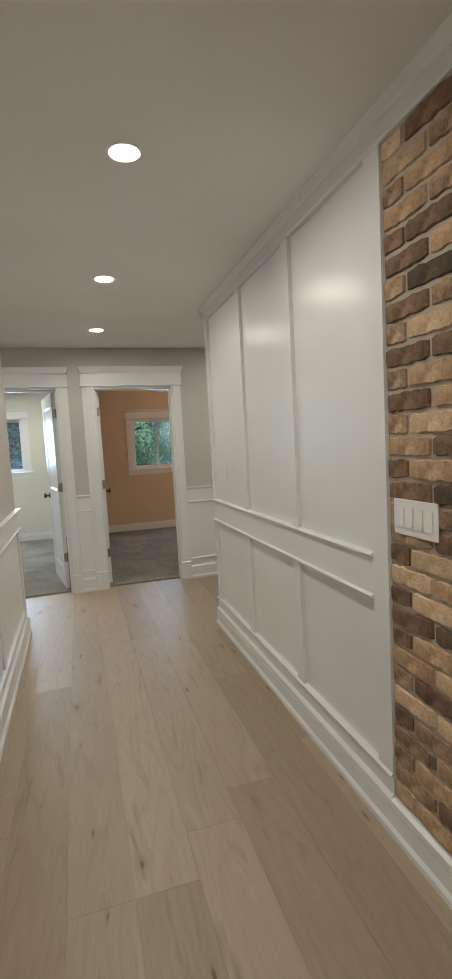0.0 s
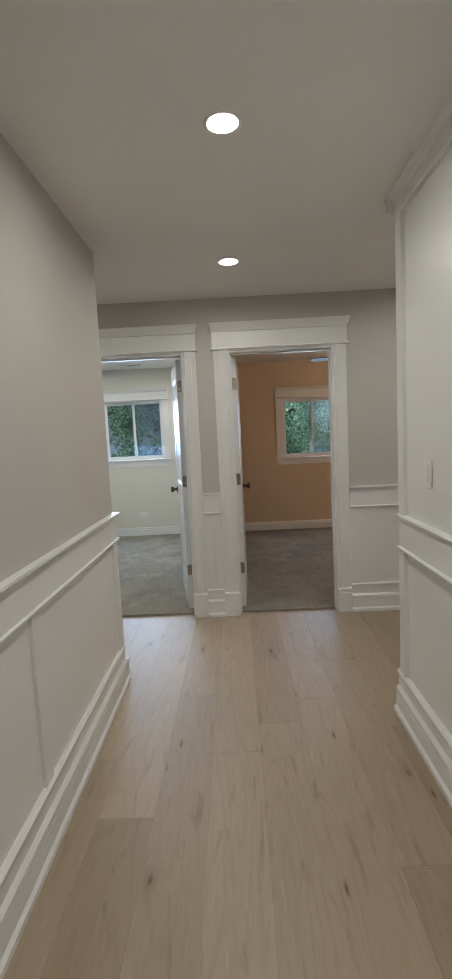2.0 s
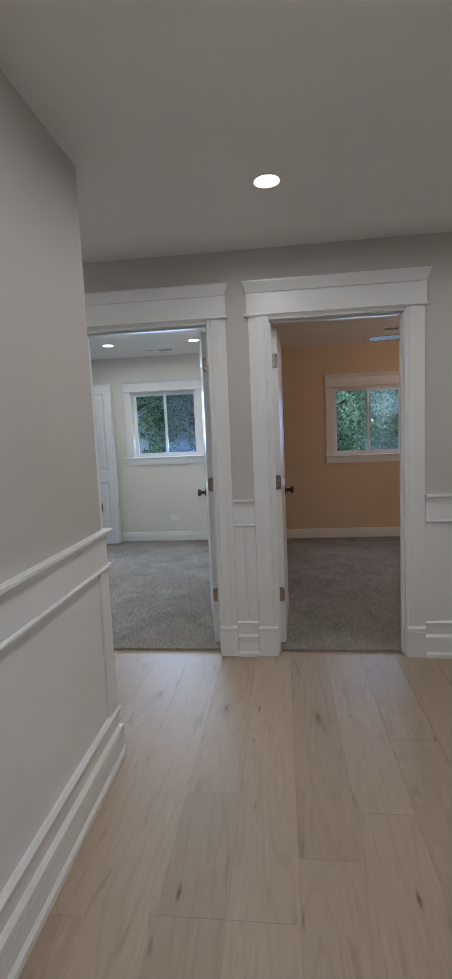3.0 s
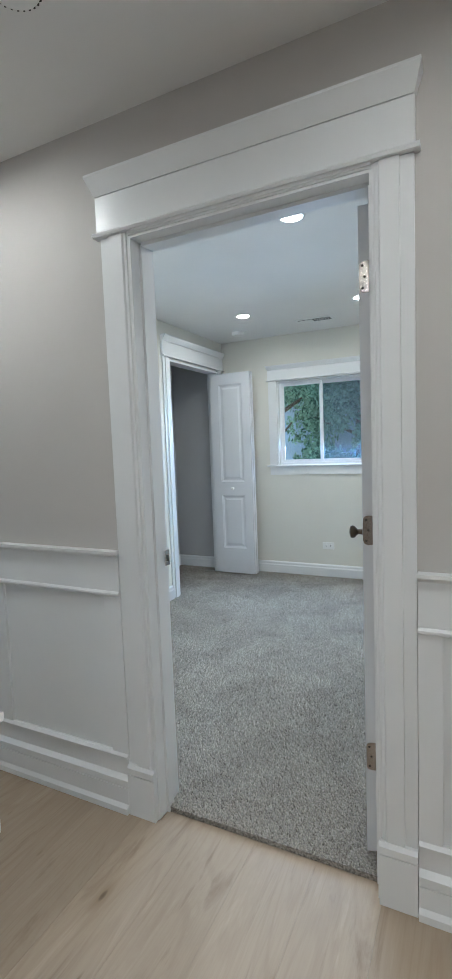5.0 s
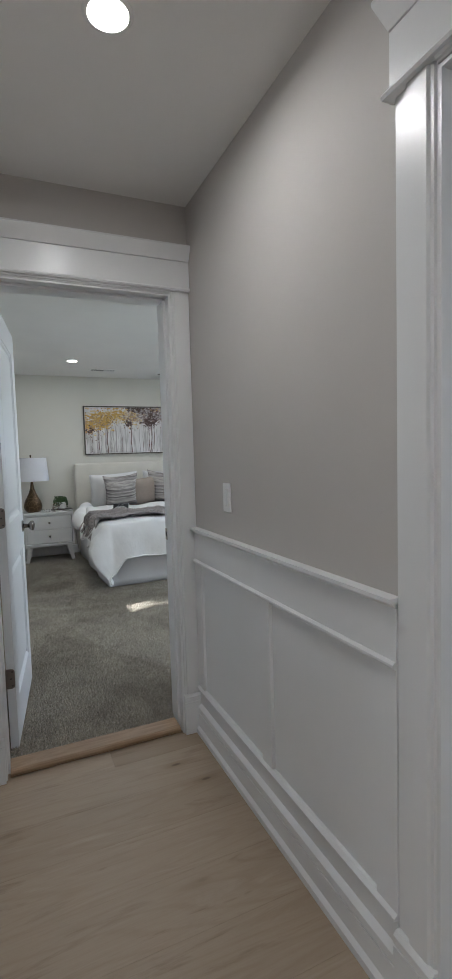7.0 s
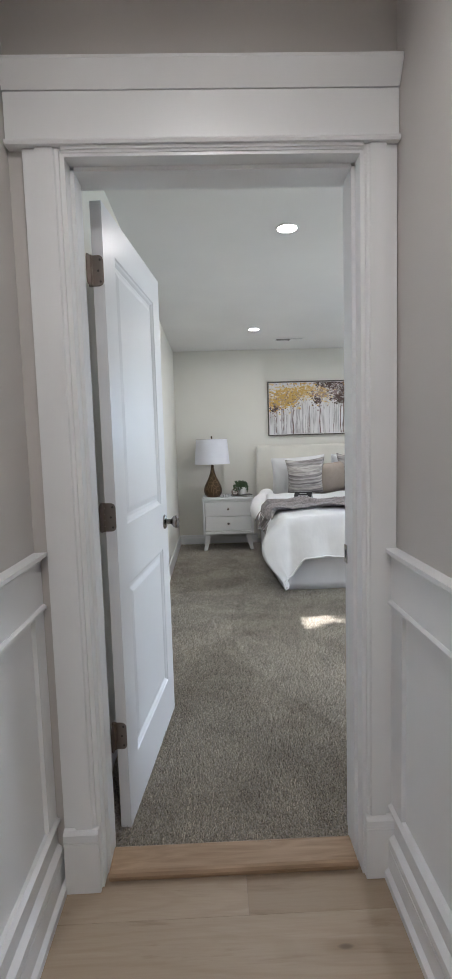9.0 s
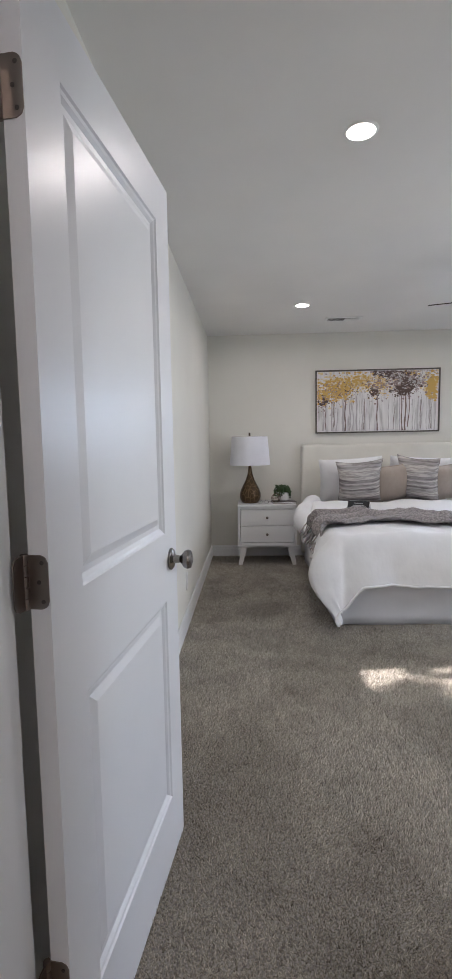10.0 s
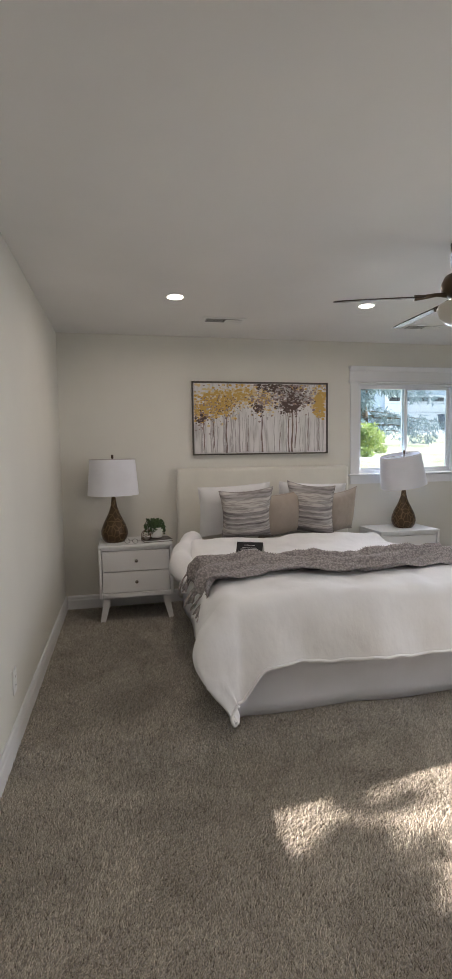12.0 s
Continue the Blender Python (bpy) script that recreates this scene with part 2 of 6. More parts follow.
def fabric(name, color, rough=0.9, scale=500.0, strength=0.4):
    m = mat(name, color, rough)
    n = tex(m, "ShaderNodeTexNoise", scale, Detail=2.0)
    w = tex(m, "ShaderNodeTexNoise", 7.0, Detail=3.0)
    feed(m, ramp(m, w.outputs["Fac"], [(0.3, tuple(c * 0.94 for c in color)), (0.7, color)]))
    bump(m, n.outputs["Fac"], strength, 0.0012)
    m.node_tree.nodes["Principled BSDF"].inputs["Sheen Weight"].default_value = 0.15
    return m


M_LINEN = fabric("white_linen", (0.80, 0.80, 0.80))
M_COMFORTER = fabric("white_puckered_cotton", (0.80, 0.80, 0.80))
_p = tex(M_COMFORTER, "ShaderNodeTexNoise", 15.0, stretch=(1.0, 1.5, 1.0), Detail=4.0)
bump(M_COMFORTER, _p.outputs["Fac"], 0.28, 0.009)
M_SKIRT = fabric("grey_white_skirt", (0.70, 0.70, 0.73))
M_HEADB = fabric("cream_upholstery", (0.74, 0.72, 0.65))
M_TAN = fabric("taupe_velvet", (0.36, 0.30, 0.25), 0.8)
M_THROW = fabric("grey_knit", (0.31, 0.285, 0.28), 0.95, 240.0, 0.8)
# Yarn colour darkens in the gaps between stitches, shade put into the colour.
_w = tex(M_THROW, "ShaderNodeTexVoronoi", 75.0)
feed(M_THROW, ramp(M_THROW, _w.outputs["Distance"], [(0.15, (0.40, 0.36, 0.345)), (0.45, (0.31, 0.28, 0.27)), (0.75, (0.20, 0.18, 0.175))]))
bump(M_THROW, _w.outputs["Distance"], -0.6, 0.006)
M_SHADE = fabric("white_shade_linen", (0.78, 0.79, 0.84))
M_SHADE.node_tree.nodes["Principled BSDF"].inputs["Transmission Weight"].default_value = 0.0
M_NSTAND = mat("white_lacquer", (0.80, 0.80, 0.80), 0.3)

M_STRIPE = mat("striped_weave", (0.5, 0.48, 0.46), 0.9)
_s = tex(M_STRIPE, "ShaderNodeTexNoise", 13.0, coord="Generated", stretch=(0.02, 0.02, 1.0), Detail=1.0)
_s2 = tex(M_STRIPE, "ShaderNodeTexNoise", 46.0, coord="Generated", stretch=(0.10, 0.10, 1.0), Detail=2.0)
_a = ramp(M_STRIPE, _s.outputs["Fac"], [(0.36, (0.22, 0.20, 0.20)), (0.47, (0.40, 0.38, 0.37)), (0.56, (0.56, 0.53, 0.50))])
_b = ramp(M_STRIPE, _s2.outputs["Fac"], [(0.40, (0.62, 0.60, 0.60)), (0.55, (1.05, 1.05, 1.05))])
feed(M_STRIPE, mix(M_STRIPE, "MULTIPLY", 0.85, _a, _b))
_n = tex(M_STRIPE, "ShaderNodeTexNoise", 420.0)
bump(M_STRIPE, _n.outputs["Fac"], 0.5, 0.0015)

M_LAMPBASE = mat("antique_gold_ceramic", (0.16, 0.10, 0.05), 0.3, 0.8)
_v = tex(M_LAMPBASE, "ShaderNodeTexVoronoi", 21.0, stretch=(1, 1, 0.75))
_v.feature = "DISTANCE_TO_EDGE"
feed(M_LAMPBASE, ramp(M_LAMPBASE, _v.outputs["Distance"], [(0.0, (0.20, 0.135, 0.075)), (0.05, (0.15, 0.10, 0.055)), (0.09, (0.09, 0.058, 0.033))]))
bump(M_LAMPBASE, _v.outputs["Distance"], 0.5, 0.004)
M_FANBLADE = mat("fan_blade_wood", (0.05, 0.035, 0.025), 0.22)
M_FROST = mat("frosted_bowl", (0.62, 0.60, 0.54), 0.35)
M_FRAME = mat("art_frame", (0.10, 0.085, 0.07), 0.4)
M_CANVAS = mat("canvas_ground", (0.74, 0.72, 0.72), 0.75)
_c1 = tex(M_CANVAS, "ShaderNodeTexNoise", 3.0, stretch=(1, 9, 1.2), Detail=6.0)
feed(M_CANVAS, ramp(M_CANVAS, _c1.outputs["Fac"], [(0.32, (0.50, 0.48, 0.48)), (0.45, (0.72, 0.70, 0.70)), (0.7, (0.82, 0.80, 0.80))]))
M_PAINT_GOLD = mat("ochre_paint", (0.60, 0.38, 0.10), 0.5)
M_PAINT_PALE = mat("pale_yellow_paint", (0.72, 0.58, 0.34), 0.5)
M_PAINT_BROWN = mat("umber_paint", (0.09, 0.055, 0.045), 0.5)
M_PAINT_TRUNK = mat("taupe_paint", (0.20, 0.155, 0.14), 0.5)
M_PAINT_MAUVE = mat("mauve_paint", (0.30, 0.22, 0.21), 0.5)
M_PAINT_GREY = mat("grey_paint", (0.45, 0.42, 0.42), 0.6)
M_BLACKCARD = mat("black_card", (0.02, 0.02, 0.022), 0.4)
M_PAPER = mat("white_paper", (0.8, 0.8, 0.8), 0.6)
M_LEAF = mat("green_leaf", (0.05, 0.10, 0.03), 0.5)
M_BRICKS = []


def brick_mat(name, lo, hi):
    m = mat(name, hi, 0.9)
    info = m.node_tree.nodes.new("ShaderNodeObjectInfo")
    n = tex(m, "ShaderNodeTexNoise", 14.0, Detail=7.0, Roughness=0.7)
    f = tex(m, "ShaderNodeTexNoise", 90.0, Detail=4.0)
    c = ramp(m, n.outputs["Fac"], [(0.33, lo), (0.62, hi)])
    t = ramp(m, info.outputs["Random"], [(0.0, (0.75, 0.75, 0.75)), (1.0, (1.15, 1.15, 1.15))])
    c = mix(m, "MULTIPLY", 1.0, c, t)
    pit = ramp(m, f.outputs["Fac"], [(0.3, (0.6, 0.57, 0.55)), (0.45, (1, 1, 1))])
    feed(m, mix(m, "MULTIPLY", 0.7, c, pit))
    bump(m, f.outputs["Fac"], 0.8, 0.004)
    return m


M_BRICKS = [
    brick_mat("tan_brick", (0.32, 0.19, 0.11), (0.64, 0.45, 0.29)),
    brick_mat("buff_brick", (0.50, 0.33, 0.20), (0.76, 0.57, 0.40)),
    brick_mat("umber_brick", (0.11, 0.065, 0.04), (0.30, 0.185, 0.12)),
    brick_mat("mixed_brick", (0.12, 0.07, 0.045), (0.58, 0.40, 0.26)),
    brick_mat("charcoal_brick", (0.07, 0.05, 0.035), (0.20, 0.135, 0.09)),
]
M_MORTAR = paint("mortar", (0.50, 0.43, 0.36), 0.95, 60, 0.8, 0.004)


# ---- mesh helpers ----
class Frame:
    """A flat frame on the plan: u runs along, n points into the room, z is up."""

    def __init__(self, x, y, ux, uy, nx, ny):
        self.o, self.u, self.n = Vector((x, y, 0)), Vector((ux, uy, 0)), Vector((nx, ny, 0))

    def at(self, u, n, z):
        return self.o + self.u * u + self.n * n + Vector((0, 0, z))


def facing(axis, value, sign):
    """Frame on the wall plane x=value or y=value whose room side is sign. u is the other coordinate."""
    if axis == "x":
        return Frame(value, 0, 0, 1, sign, 0)
    return Frame(0, value, 1, 0, 0, sign)


PLAN = Frame(0, 0, 1, 0, 0, 1)


def slab(bm, F, u0, u1, n0, n1, z0, z1):
    v = [bm.verts.new(F.at(u, n, z)) for u in (u0, u1) for n in (n0, n1) for z in (z0, z1)]
    for q in ((0, 1, 3, 2), (4, 6, 7, 5), (0, 4, 5, 1), (2, 3, 7, 6), (0, 2, 6, 4), (1, 5, 7, 3)):
        bm.faces.new([v[i] for i in q])
    return v


def prism(bm, a, b):
    """Joins two like loops of points with sides and caps."""
    va, vb = [bm.verts.new(p) for p in a], [bm.verts.new(p) for p in b]
    k = len(a)
    for i in range(k):
        bm.faces.new((va[i], va[(i + 1) % k], vb[(i + 1) % k], vb[i]))
    bm.faces.new(va)
    bm.faces.new(vb)


def along(bm, F, u0, u1, profile):
    prism(bm, [F.at(u0, n, z) for n, z in profile], [F.at(u1, n, z) for n, z in profile])


def upright(bm, F, z0, z1, profile):
    prism(bm, [F.at(u, n, z0) for u, n in profile], [F.at(u, n, z1) for u, n in profile])


def finish(bm, name, material, smooth=0):
    bmesh.ops.recalc_face_normals(bm, faces=bm.faces[:])
    me = bpy.data.meshes.new(name)
    bm.to_mesh(me)
    bm.free()
    for m in material if isinstance(material, (list, tuple)) else [material]:
        me.materials.append(m)
    if smooth:
        me.shade_smooth()
        if smooth < 180:
            me.set_sharp_from_angle(angle=radians(smooth))
    return me


def part(name, bm, material, parent=None, label="", smooth=0, m=None):
    ob = new(name, finish(bm, name, material, smooth))
    if parent:
        ob.parent = parent
    if m is not None:
        ob.matrix_basis = m
    return tagged(ob, label=label)


def thing(name, label, category, m=None, group="", kind=""):
    ob = new(name)
    ob.empty_display_size = 0.1
    if m is not None:
        ob.matrix_basis = m
    return tagged(ob, label, category, group, kind)


def lathe(bm, profile, seg=24, at=(0, 0, 0), turn=None):
    rings = []
    for r, z in profile:
        ring = []
        for i in range(seg):
            a = 2 * math.pi * i / seg
            p = Vector((r * math.cos(a), r * math.sin(a), z))
            if turn is not None:
                p = turn @ p
            ring.append(bm.verts.new(p + Vector(at)))
        rings.append(ring)
    for a, b in zip(rings, rings[1:]):
        for i in range(seg):
            bm.faces.new((a[i], a[(i + 1) % seg], b[(i + 1) % seg], b[i]))
    if profile[0][0] > 0:
        bm.faces.new(rings[0])
    if profile[-1][0] > 0:
        bm.faces.new(rings[-1])


def rounded(bm, x0, x1, y0, y1, z0, z1, r=0.004, seg=2):
    """A box with rounded edges, added to bm."""
    t = bmesh.new()
    slab(t, PLAN, x0, x1, y0, y1, z0, z1)
    bmesh.ops.recalc_face_normals(t, faces=t.faces[:])
    bmesh.ops.bevel(t, geom=t.edges[:], offset=r, segments=seg, affect="EDGES", profile=0.5)
    me = bpy.data.meshes.new("tmp")
    t.to_mesh(me)
    t.free()
    bm.from_mesh(me)
    bpy.data.meshes.remove(me)


def tube(bm, pts, r, seg=8):
    rings = []
    for i, p in enumerate(pts):
        a, b = Vector(pts[max(i - 1, 0)]), Vector(pts[min(i + 1, len(pts) - 1)])
        d = (b - a).normalized()
        s = d.orthogonal().normalized() if i == 0 else (rings_s - d * rings_s.dot(d)).normalized()
        rings_s = s
        t = d.cross(s)
        rr = r[i] if isinstance(r, (list, tuple)) else r
        rings.append([bm.verts.new(Vector(p) + (s * math.cos(2 * math.pi * k / seg) + t * math.sin(2 * math.pi * k / seg)) * rr) for k in range(seg)])
    for a, b in zip(rings, rings[1:]):
        for i in range(seg):
            bm.faces.new((a[i], a[(i + 1) % seg], b[(i + 1) % seg], b[i]))
    bm.faces.new(rings[0])
    bm.faces.new(rings[-1])


def wall(name, F, u0, u1, z0, z1, thick, holes, material, label):
    """A wall behind the plane of F, with openings (ua, ub, za, zb) through it."""
    bm = bmesh.new()
    cuts = sorted({u0, u1, *[h[0] for h in holes], *[h[1] for h in holes]})
    for a, b in zip(cuts, cuts[1:]):
        mid = (a + b) / 2
        zs = [z0]
        for h in sorted(holes, key=lambda h: h[2]):
            if h[0] <= mid <= h[1]:
                zs += [h[2], h[3]]
        zs.append(z1)
        for lo, hi in zip(zs[::2], zs[1::2]):
            if hi - lo > 1e-4:
                slab(bm, F, a, b, -thick, 0, lo, hi)
    bmesh.ops.remove_doubles(bm, verts=bm.verts[:], dist=1e-5)
    return tagged(part(name, bm, material), label, "wall", kind="structure")


# ---- plan ----
CEIL = 2.44
DOOR_H = 2.045
X_RIGHT, X_LEFT, Y_FAR, Y_CORR, Y_TURN = 1.195, -0.31, 5.40, 4.385, 3.93
X_DOOR, X_BED_E, X_BED_W, Y_BED_S, Y_BED_N = -2.19, -2.35, -7.08, 4.44, 8.75
Y_ROOM_S, Y_ROOM_N = 5.52, 8.80
X_R2_W, X_R2_E, X_R3_W, X_R3_E = -2.10, 0.17, 0.28, 3.40

far, left_w, right_w = facing("y", Y_FAR, -1), facing("x", X_LEFT, 1), facing("x", X_RIGHT, -1)
corr, turn_w, door_w = facing("y", Y_CORR, 1), facing("y", Y_TURN, 1), facing("x", X_DOOR, 1)

D_WEST, D_EAST, D_BED, D_BATH = (-0.74, 0.040), (0.395, 1.17), (4.525, 5.305), (-3.97, -3.20)

wall("wall_hall_far", far, X_DOOR - 0.04, 2.62, 0, CEIL, 0.06, [(*D_WEST, 0, DOOR_H), (*D_EAST, 0, DOOR_H)], M_GREY, "smooth greige painted hall wall with two doorways")
wall("wall_hall_west", left_w, -2.6, Y_CORR, 0, CEIL, 0.12, [], M_GREY, "greige painted hall wall above white wainscot")
wall("wall_corridor", corr, X_DOOR - 0.04, X_LEFT - 0.12, 0, CEIL, 0.12, [], M_GREY, "greige painted corridor wall above white wainscot")
wall("wall_hall_east", right_w, -2.6, Y_TURN, 0, CEIL, 0.12, [], M_TRIM, "white panelled hall wall")
wall("wall_hall_turn", turn_w, X_RIGHT + 0.12, 2.62, 0, CEIL, 0.12, [], M_GREY, "plain greige wall of the side passage")
wall("wall_hall_end", facing("x", 2.5, -1), Y_TURN, Y_FAR, 0, CEIL, 0.12, [], M_GREY, "plain greige wall closing the side passage")
# Unseen wall added behind the start; white so it bounces light up the hall.
wall("wall_hall_back", facing("y", -2.5, 1), X_LEFT - 0.12, X_RIGHT + 0.12, 0, CEIL, 0.12, [], M_WHITEWALL, "unseen white wall added behind the hall to bounce light")
wall("wall_bedroom_door_hall_side", door_w, Y_CORR - 0.06, Y_FAR, 0, CEIL, 0.07, [(*D_BED, 0, DOOR_H)], M_GREY, "greige wall round the bedroom doorway")
wall("wall_bedroom_east", facing("x", X_BED_E, -1), Y_BED_S, 6.2, 0, CEIL, 0.089, [(*D_BED, 0, DOOR_H)], M_CREAM, "cream painted bedroom wall with doorway")
wall("wall_bedroom_east_step", facing("y", 6.2, 1), -2.9, X_BED_E + 0.089, 0, CEIL, 0.06, [], M_CREAM, "cream painted short return wall")
wall("wall_bedroom_east_rear", facing("x", -2.9, -1), 6.2, Y_BED_N, 0, CEIL, 0.1, [], M_CREAM, "plain cream painted bedroom wall")
wall("wall_bedroom_south", facing("y", Y_BED_S, 1), X_BED_W - 0.15, X_BED_E + 0.1, 0, CEIL, 0.06, [(*D_BATH, 0, DOOR_H)], M_CREAM, "smooth cream painted bedroom wall")
BW = (7.243, 8.32, 1.165, 2.05)
BN = (-4.76, -3.35, 0.9, 2.05)
wall("wall_bedroom_west", facing("x", X_BED_W, 1), Y_BED_S - 0.06, Y_BED_N + 0.15, -0.3, CEIL, 0.15, [BW], M_CREAM, "cream painted wall behind the bed with a window")
wall("wall_bedroom_north", facing("y", Y_BED_N, -1), X_BED_W, -2.8, -0.3, CEIL, 0.15, [BN], M_CREAM, "cream painted bedroom wall with a window")
R2W = (-1.485, -0.62, 1.145, 1.99)
R3W = (1.105, 1.97, 1.075, 1.92)
s2 = facing("y", Y_ROOM_N, -1)
wall("wall_west_room_north", s2, X_R2_W - 0.7, 0.225, -0.3, CEIL, 0.15, [R2W], M_CREAM, "pale cream painted wall with a sliding window")
wall("wall_west_room_south", facing("y", Y_ROOM_S, 1), -2.8, 0.225, 0, CEIL, 0.06, [(*D_WEST, 0, DOOR_H)], M_CREAM, "pale cream painted wall round the doorway")
CL = (7.74, 8.66, 0, 2.13)
wall("wall_west_room_west", facing("x", X_R2_W, 1), Y_ROOM_S, Y_ROOM_N, 0, CEIL, 0.1, [CL], M_CREAM, "pale cream painted wall with a closet opening")
wall("wall_west_room_east", facing("x", X_R2_E, -1), Y_ROOM_S, Y_ROOM_N, 0, CEIL, 0.055, [], M_CREAM, "pale cream painted partition wall")
wall("wall_closet_back", facing("x", -2.72, 1), 6.9, Y_ROOM_N, 0, CEIL, 0.06, [], M_CLOSET, "grey painted back wall of the closet")
wall("wall_closet_side", facing("y", 6.96, 1), -2.72, X_R2_W - 0.1, 0, CEIL, 0.06, [], M_CLOSET, "grey painted side wall of the closet")
wall("wall_closet_end", facing("y", Y_ROOM_N - 0.005, -1), -2.72, X_R2_W - 0.1, 0, CEIL, 0.004, [], M_CLOSET, "grey painted end wall of the closet")
wall("wall_east_room_north", s2, 0.225, X_R3_E + 0.15, -0.3, CEIL, 0.15, [R3W], M_PEACH, "warm beige painted wall with a window")
wall("wall_east_room_south", facing("y", Y_ROOM_S, 1), 0.225, X_R3_E, 0, CEIL, 0.06, [(*D_EAST, 0, DOOR_H)], M_PEACH, "warm beige painted wall round the doorway")
wall("wall_east_room_west", facing("x", X_R3_W, 1), Y_ROOM_S, Y_ROOM_N, 0, CEIL, 0.055, [], M_PEACH, "warm beige painted partition wall")
wall("wall_east_room_east", facing("x", X_R3_E, -1), Y_ROOM_S, Y_ROOM_N, 0, CEIL, 0.15, [], M_PEACH, "plain warm beige painted wall")
wall("wall_bath_south", facing("y", 2.4, 1), -4.9, -2.4, 0, CEIL, 0.1, [], M_WHITEWALL, "white tiled bathroom wall")
wall("wall_bath_west", facing("x", -4.8, 1), 2.4, Y_BED_S - 0.06, 0, CEIL, 0.1, [], M_WHITEWALL, "plain white bathroom wall")
wall("wall_bath_east", facing("x", -2.5, -1), 2.4, Y_BED_S - 0.06, 0, CEIL, 0.1, [], M_WHITEWALL, "plain white bathroom wall")


def sheet(name, x0, x1, y0, y1, z0, z1, material, label, category):
    bm = bmesh.new()
    slab(bm, PLAN, x0, x1, y0, y1, z0, z1)
    return tagged(part(name, bm, material), label, category, kind="structure")


sheet("ceiling", -7.4, 3.7, -2.7, 9.0, CEIL, CEIL + 0.25, M_CEIL, "flat off-white painted ceiling", "ceiling")
sheet("subfloor", -7.23, 3.55, -2.62, 8.95, -0.30, -0.02, M_MORTAR, "concrete slab under the floors", "floor")
floor_b = sheet("floor_bedroom", X_BED_W, -2.275, Y_BED_S - 0.012, Y_BED_N, -0.02, 0.018, M_BACKING, "mottled grey-brown cut pile carpet with vacuum marks", "carpet")
floor_w = sheet("floor_west_room", X_R2_W - 0.62, X_R2_E + 0.05, 5.442, Y_ROOM_N, -0.02, 0.018, M_BACKING, "mottled grey cut pile carpet", "carpet")
floor_e = sheet("floor_east_room", 0.225, X_R3_E, 5.442, Y_ROOM_N, -0.02, 0.016, M_BACKING, "grey-brown cut pile carpet in a dim room", "carpet")
M_TILE = paint("pale_floor_tile", (0.66, 0.64, 0.58), 0.35)
sheet("floor_bath", -4.8, -2.5, 2.4, Y_BED_S - 0.0125, -0.02, 0.014, M_TILE, "pale cream tiled bathroom floor", "floor")

# ---- trim ----
BASE = [(0, 0), (0.042, 0), (0.042, 0.022), (0.031, 0.034), (0.030, 0.094), (0.026, 0.095), (0.026, 0.098), (0.030, 0.099), (0.030, 0.124), (0.015, 0.139), (0.014, 0.206), (0.026, 0.208), (0.026, 0.213), (0.015, 0.222), (0, 0.222)]
BASE_B = [(0, 0.0), (0.016, 0.0), (0.016, 0.10), (0.012, 0.112), (0.012, 0.128), (0.006, 0.14), (0, 0.14)]


def baseboard(F, runs, profile=BASE_B, label="white painted moulded baseboard"):
    root = thing("baseboard", label, "baseboard", kind="structure")
    for a, b in runs:
        bm = bmesh.new()
        along(bm, F, a, b, profile)
        part("baseboard_length", bm, M_TRIM, root)
    return root


def wainscot(F, u0, u1, stiles, top=0.985, low=0.83, label="white painted recessed panel wainscot", cap=0.036):
    """Panel, stiles, rail, bead and cap, up to the chair rail."""
    root = thing("wainscot", label, "wainscot", kind="structure")
    bm = bmesh.new()
    slab(bm, F, u0, u1, 0, 0.004, 0.2, top - 0.01)
    part("panel", bm, M_TRIM, root)
    bm = bmesh.new()
    slab(bm, F, u0, u1, 0.004, 0.017, low, top - 0.012)
    part("rail", bm, M_TRIM, root)
    bm = bmesh.new()
    along(bm, F, u0, u1, [(0, low - 0.012), (0.020, low - 0.012), (0.026, low - 0.006), (0.026, low), (0.020, low + 0.006), (0, low + 0.006)])
    part("bead", bm, M_TRIM, root)
    bm = bmesh.new()
    along(bm, F, u0, u1, [(0, top - 0.024), (0.018, top - 0.024), (cap - 0.008, top - 0.012), (cap, top - 0.010), (cap, top), (0, top)])
    part("chair_rail", bm, M_TRIM, root)
    bm = bmesh.new()
    along(bm, F, u0, u1, BASE)
    part("skirting", bm, M_TRIM, root)
    for a, b in stiles:
        bm = bmesh.new()
        slab(bm, F, a, b, 0.004, 0.016, 0.221, low - 0.011)
        part("stile", bm, M_TRIM, root)
    return root


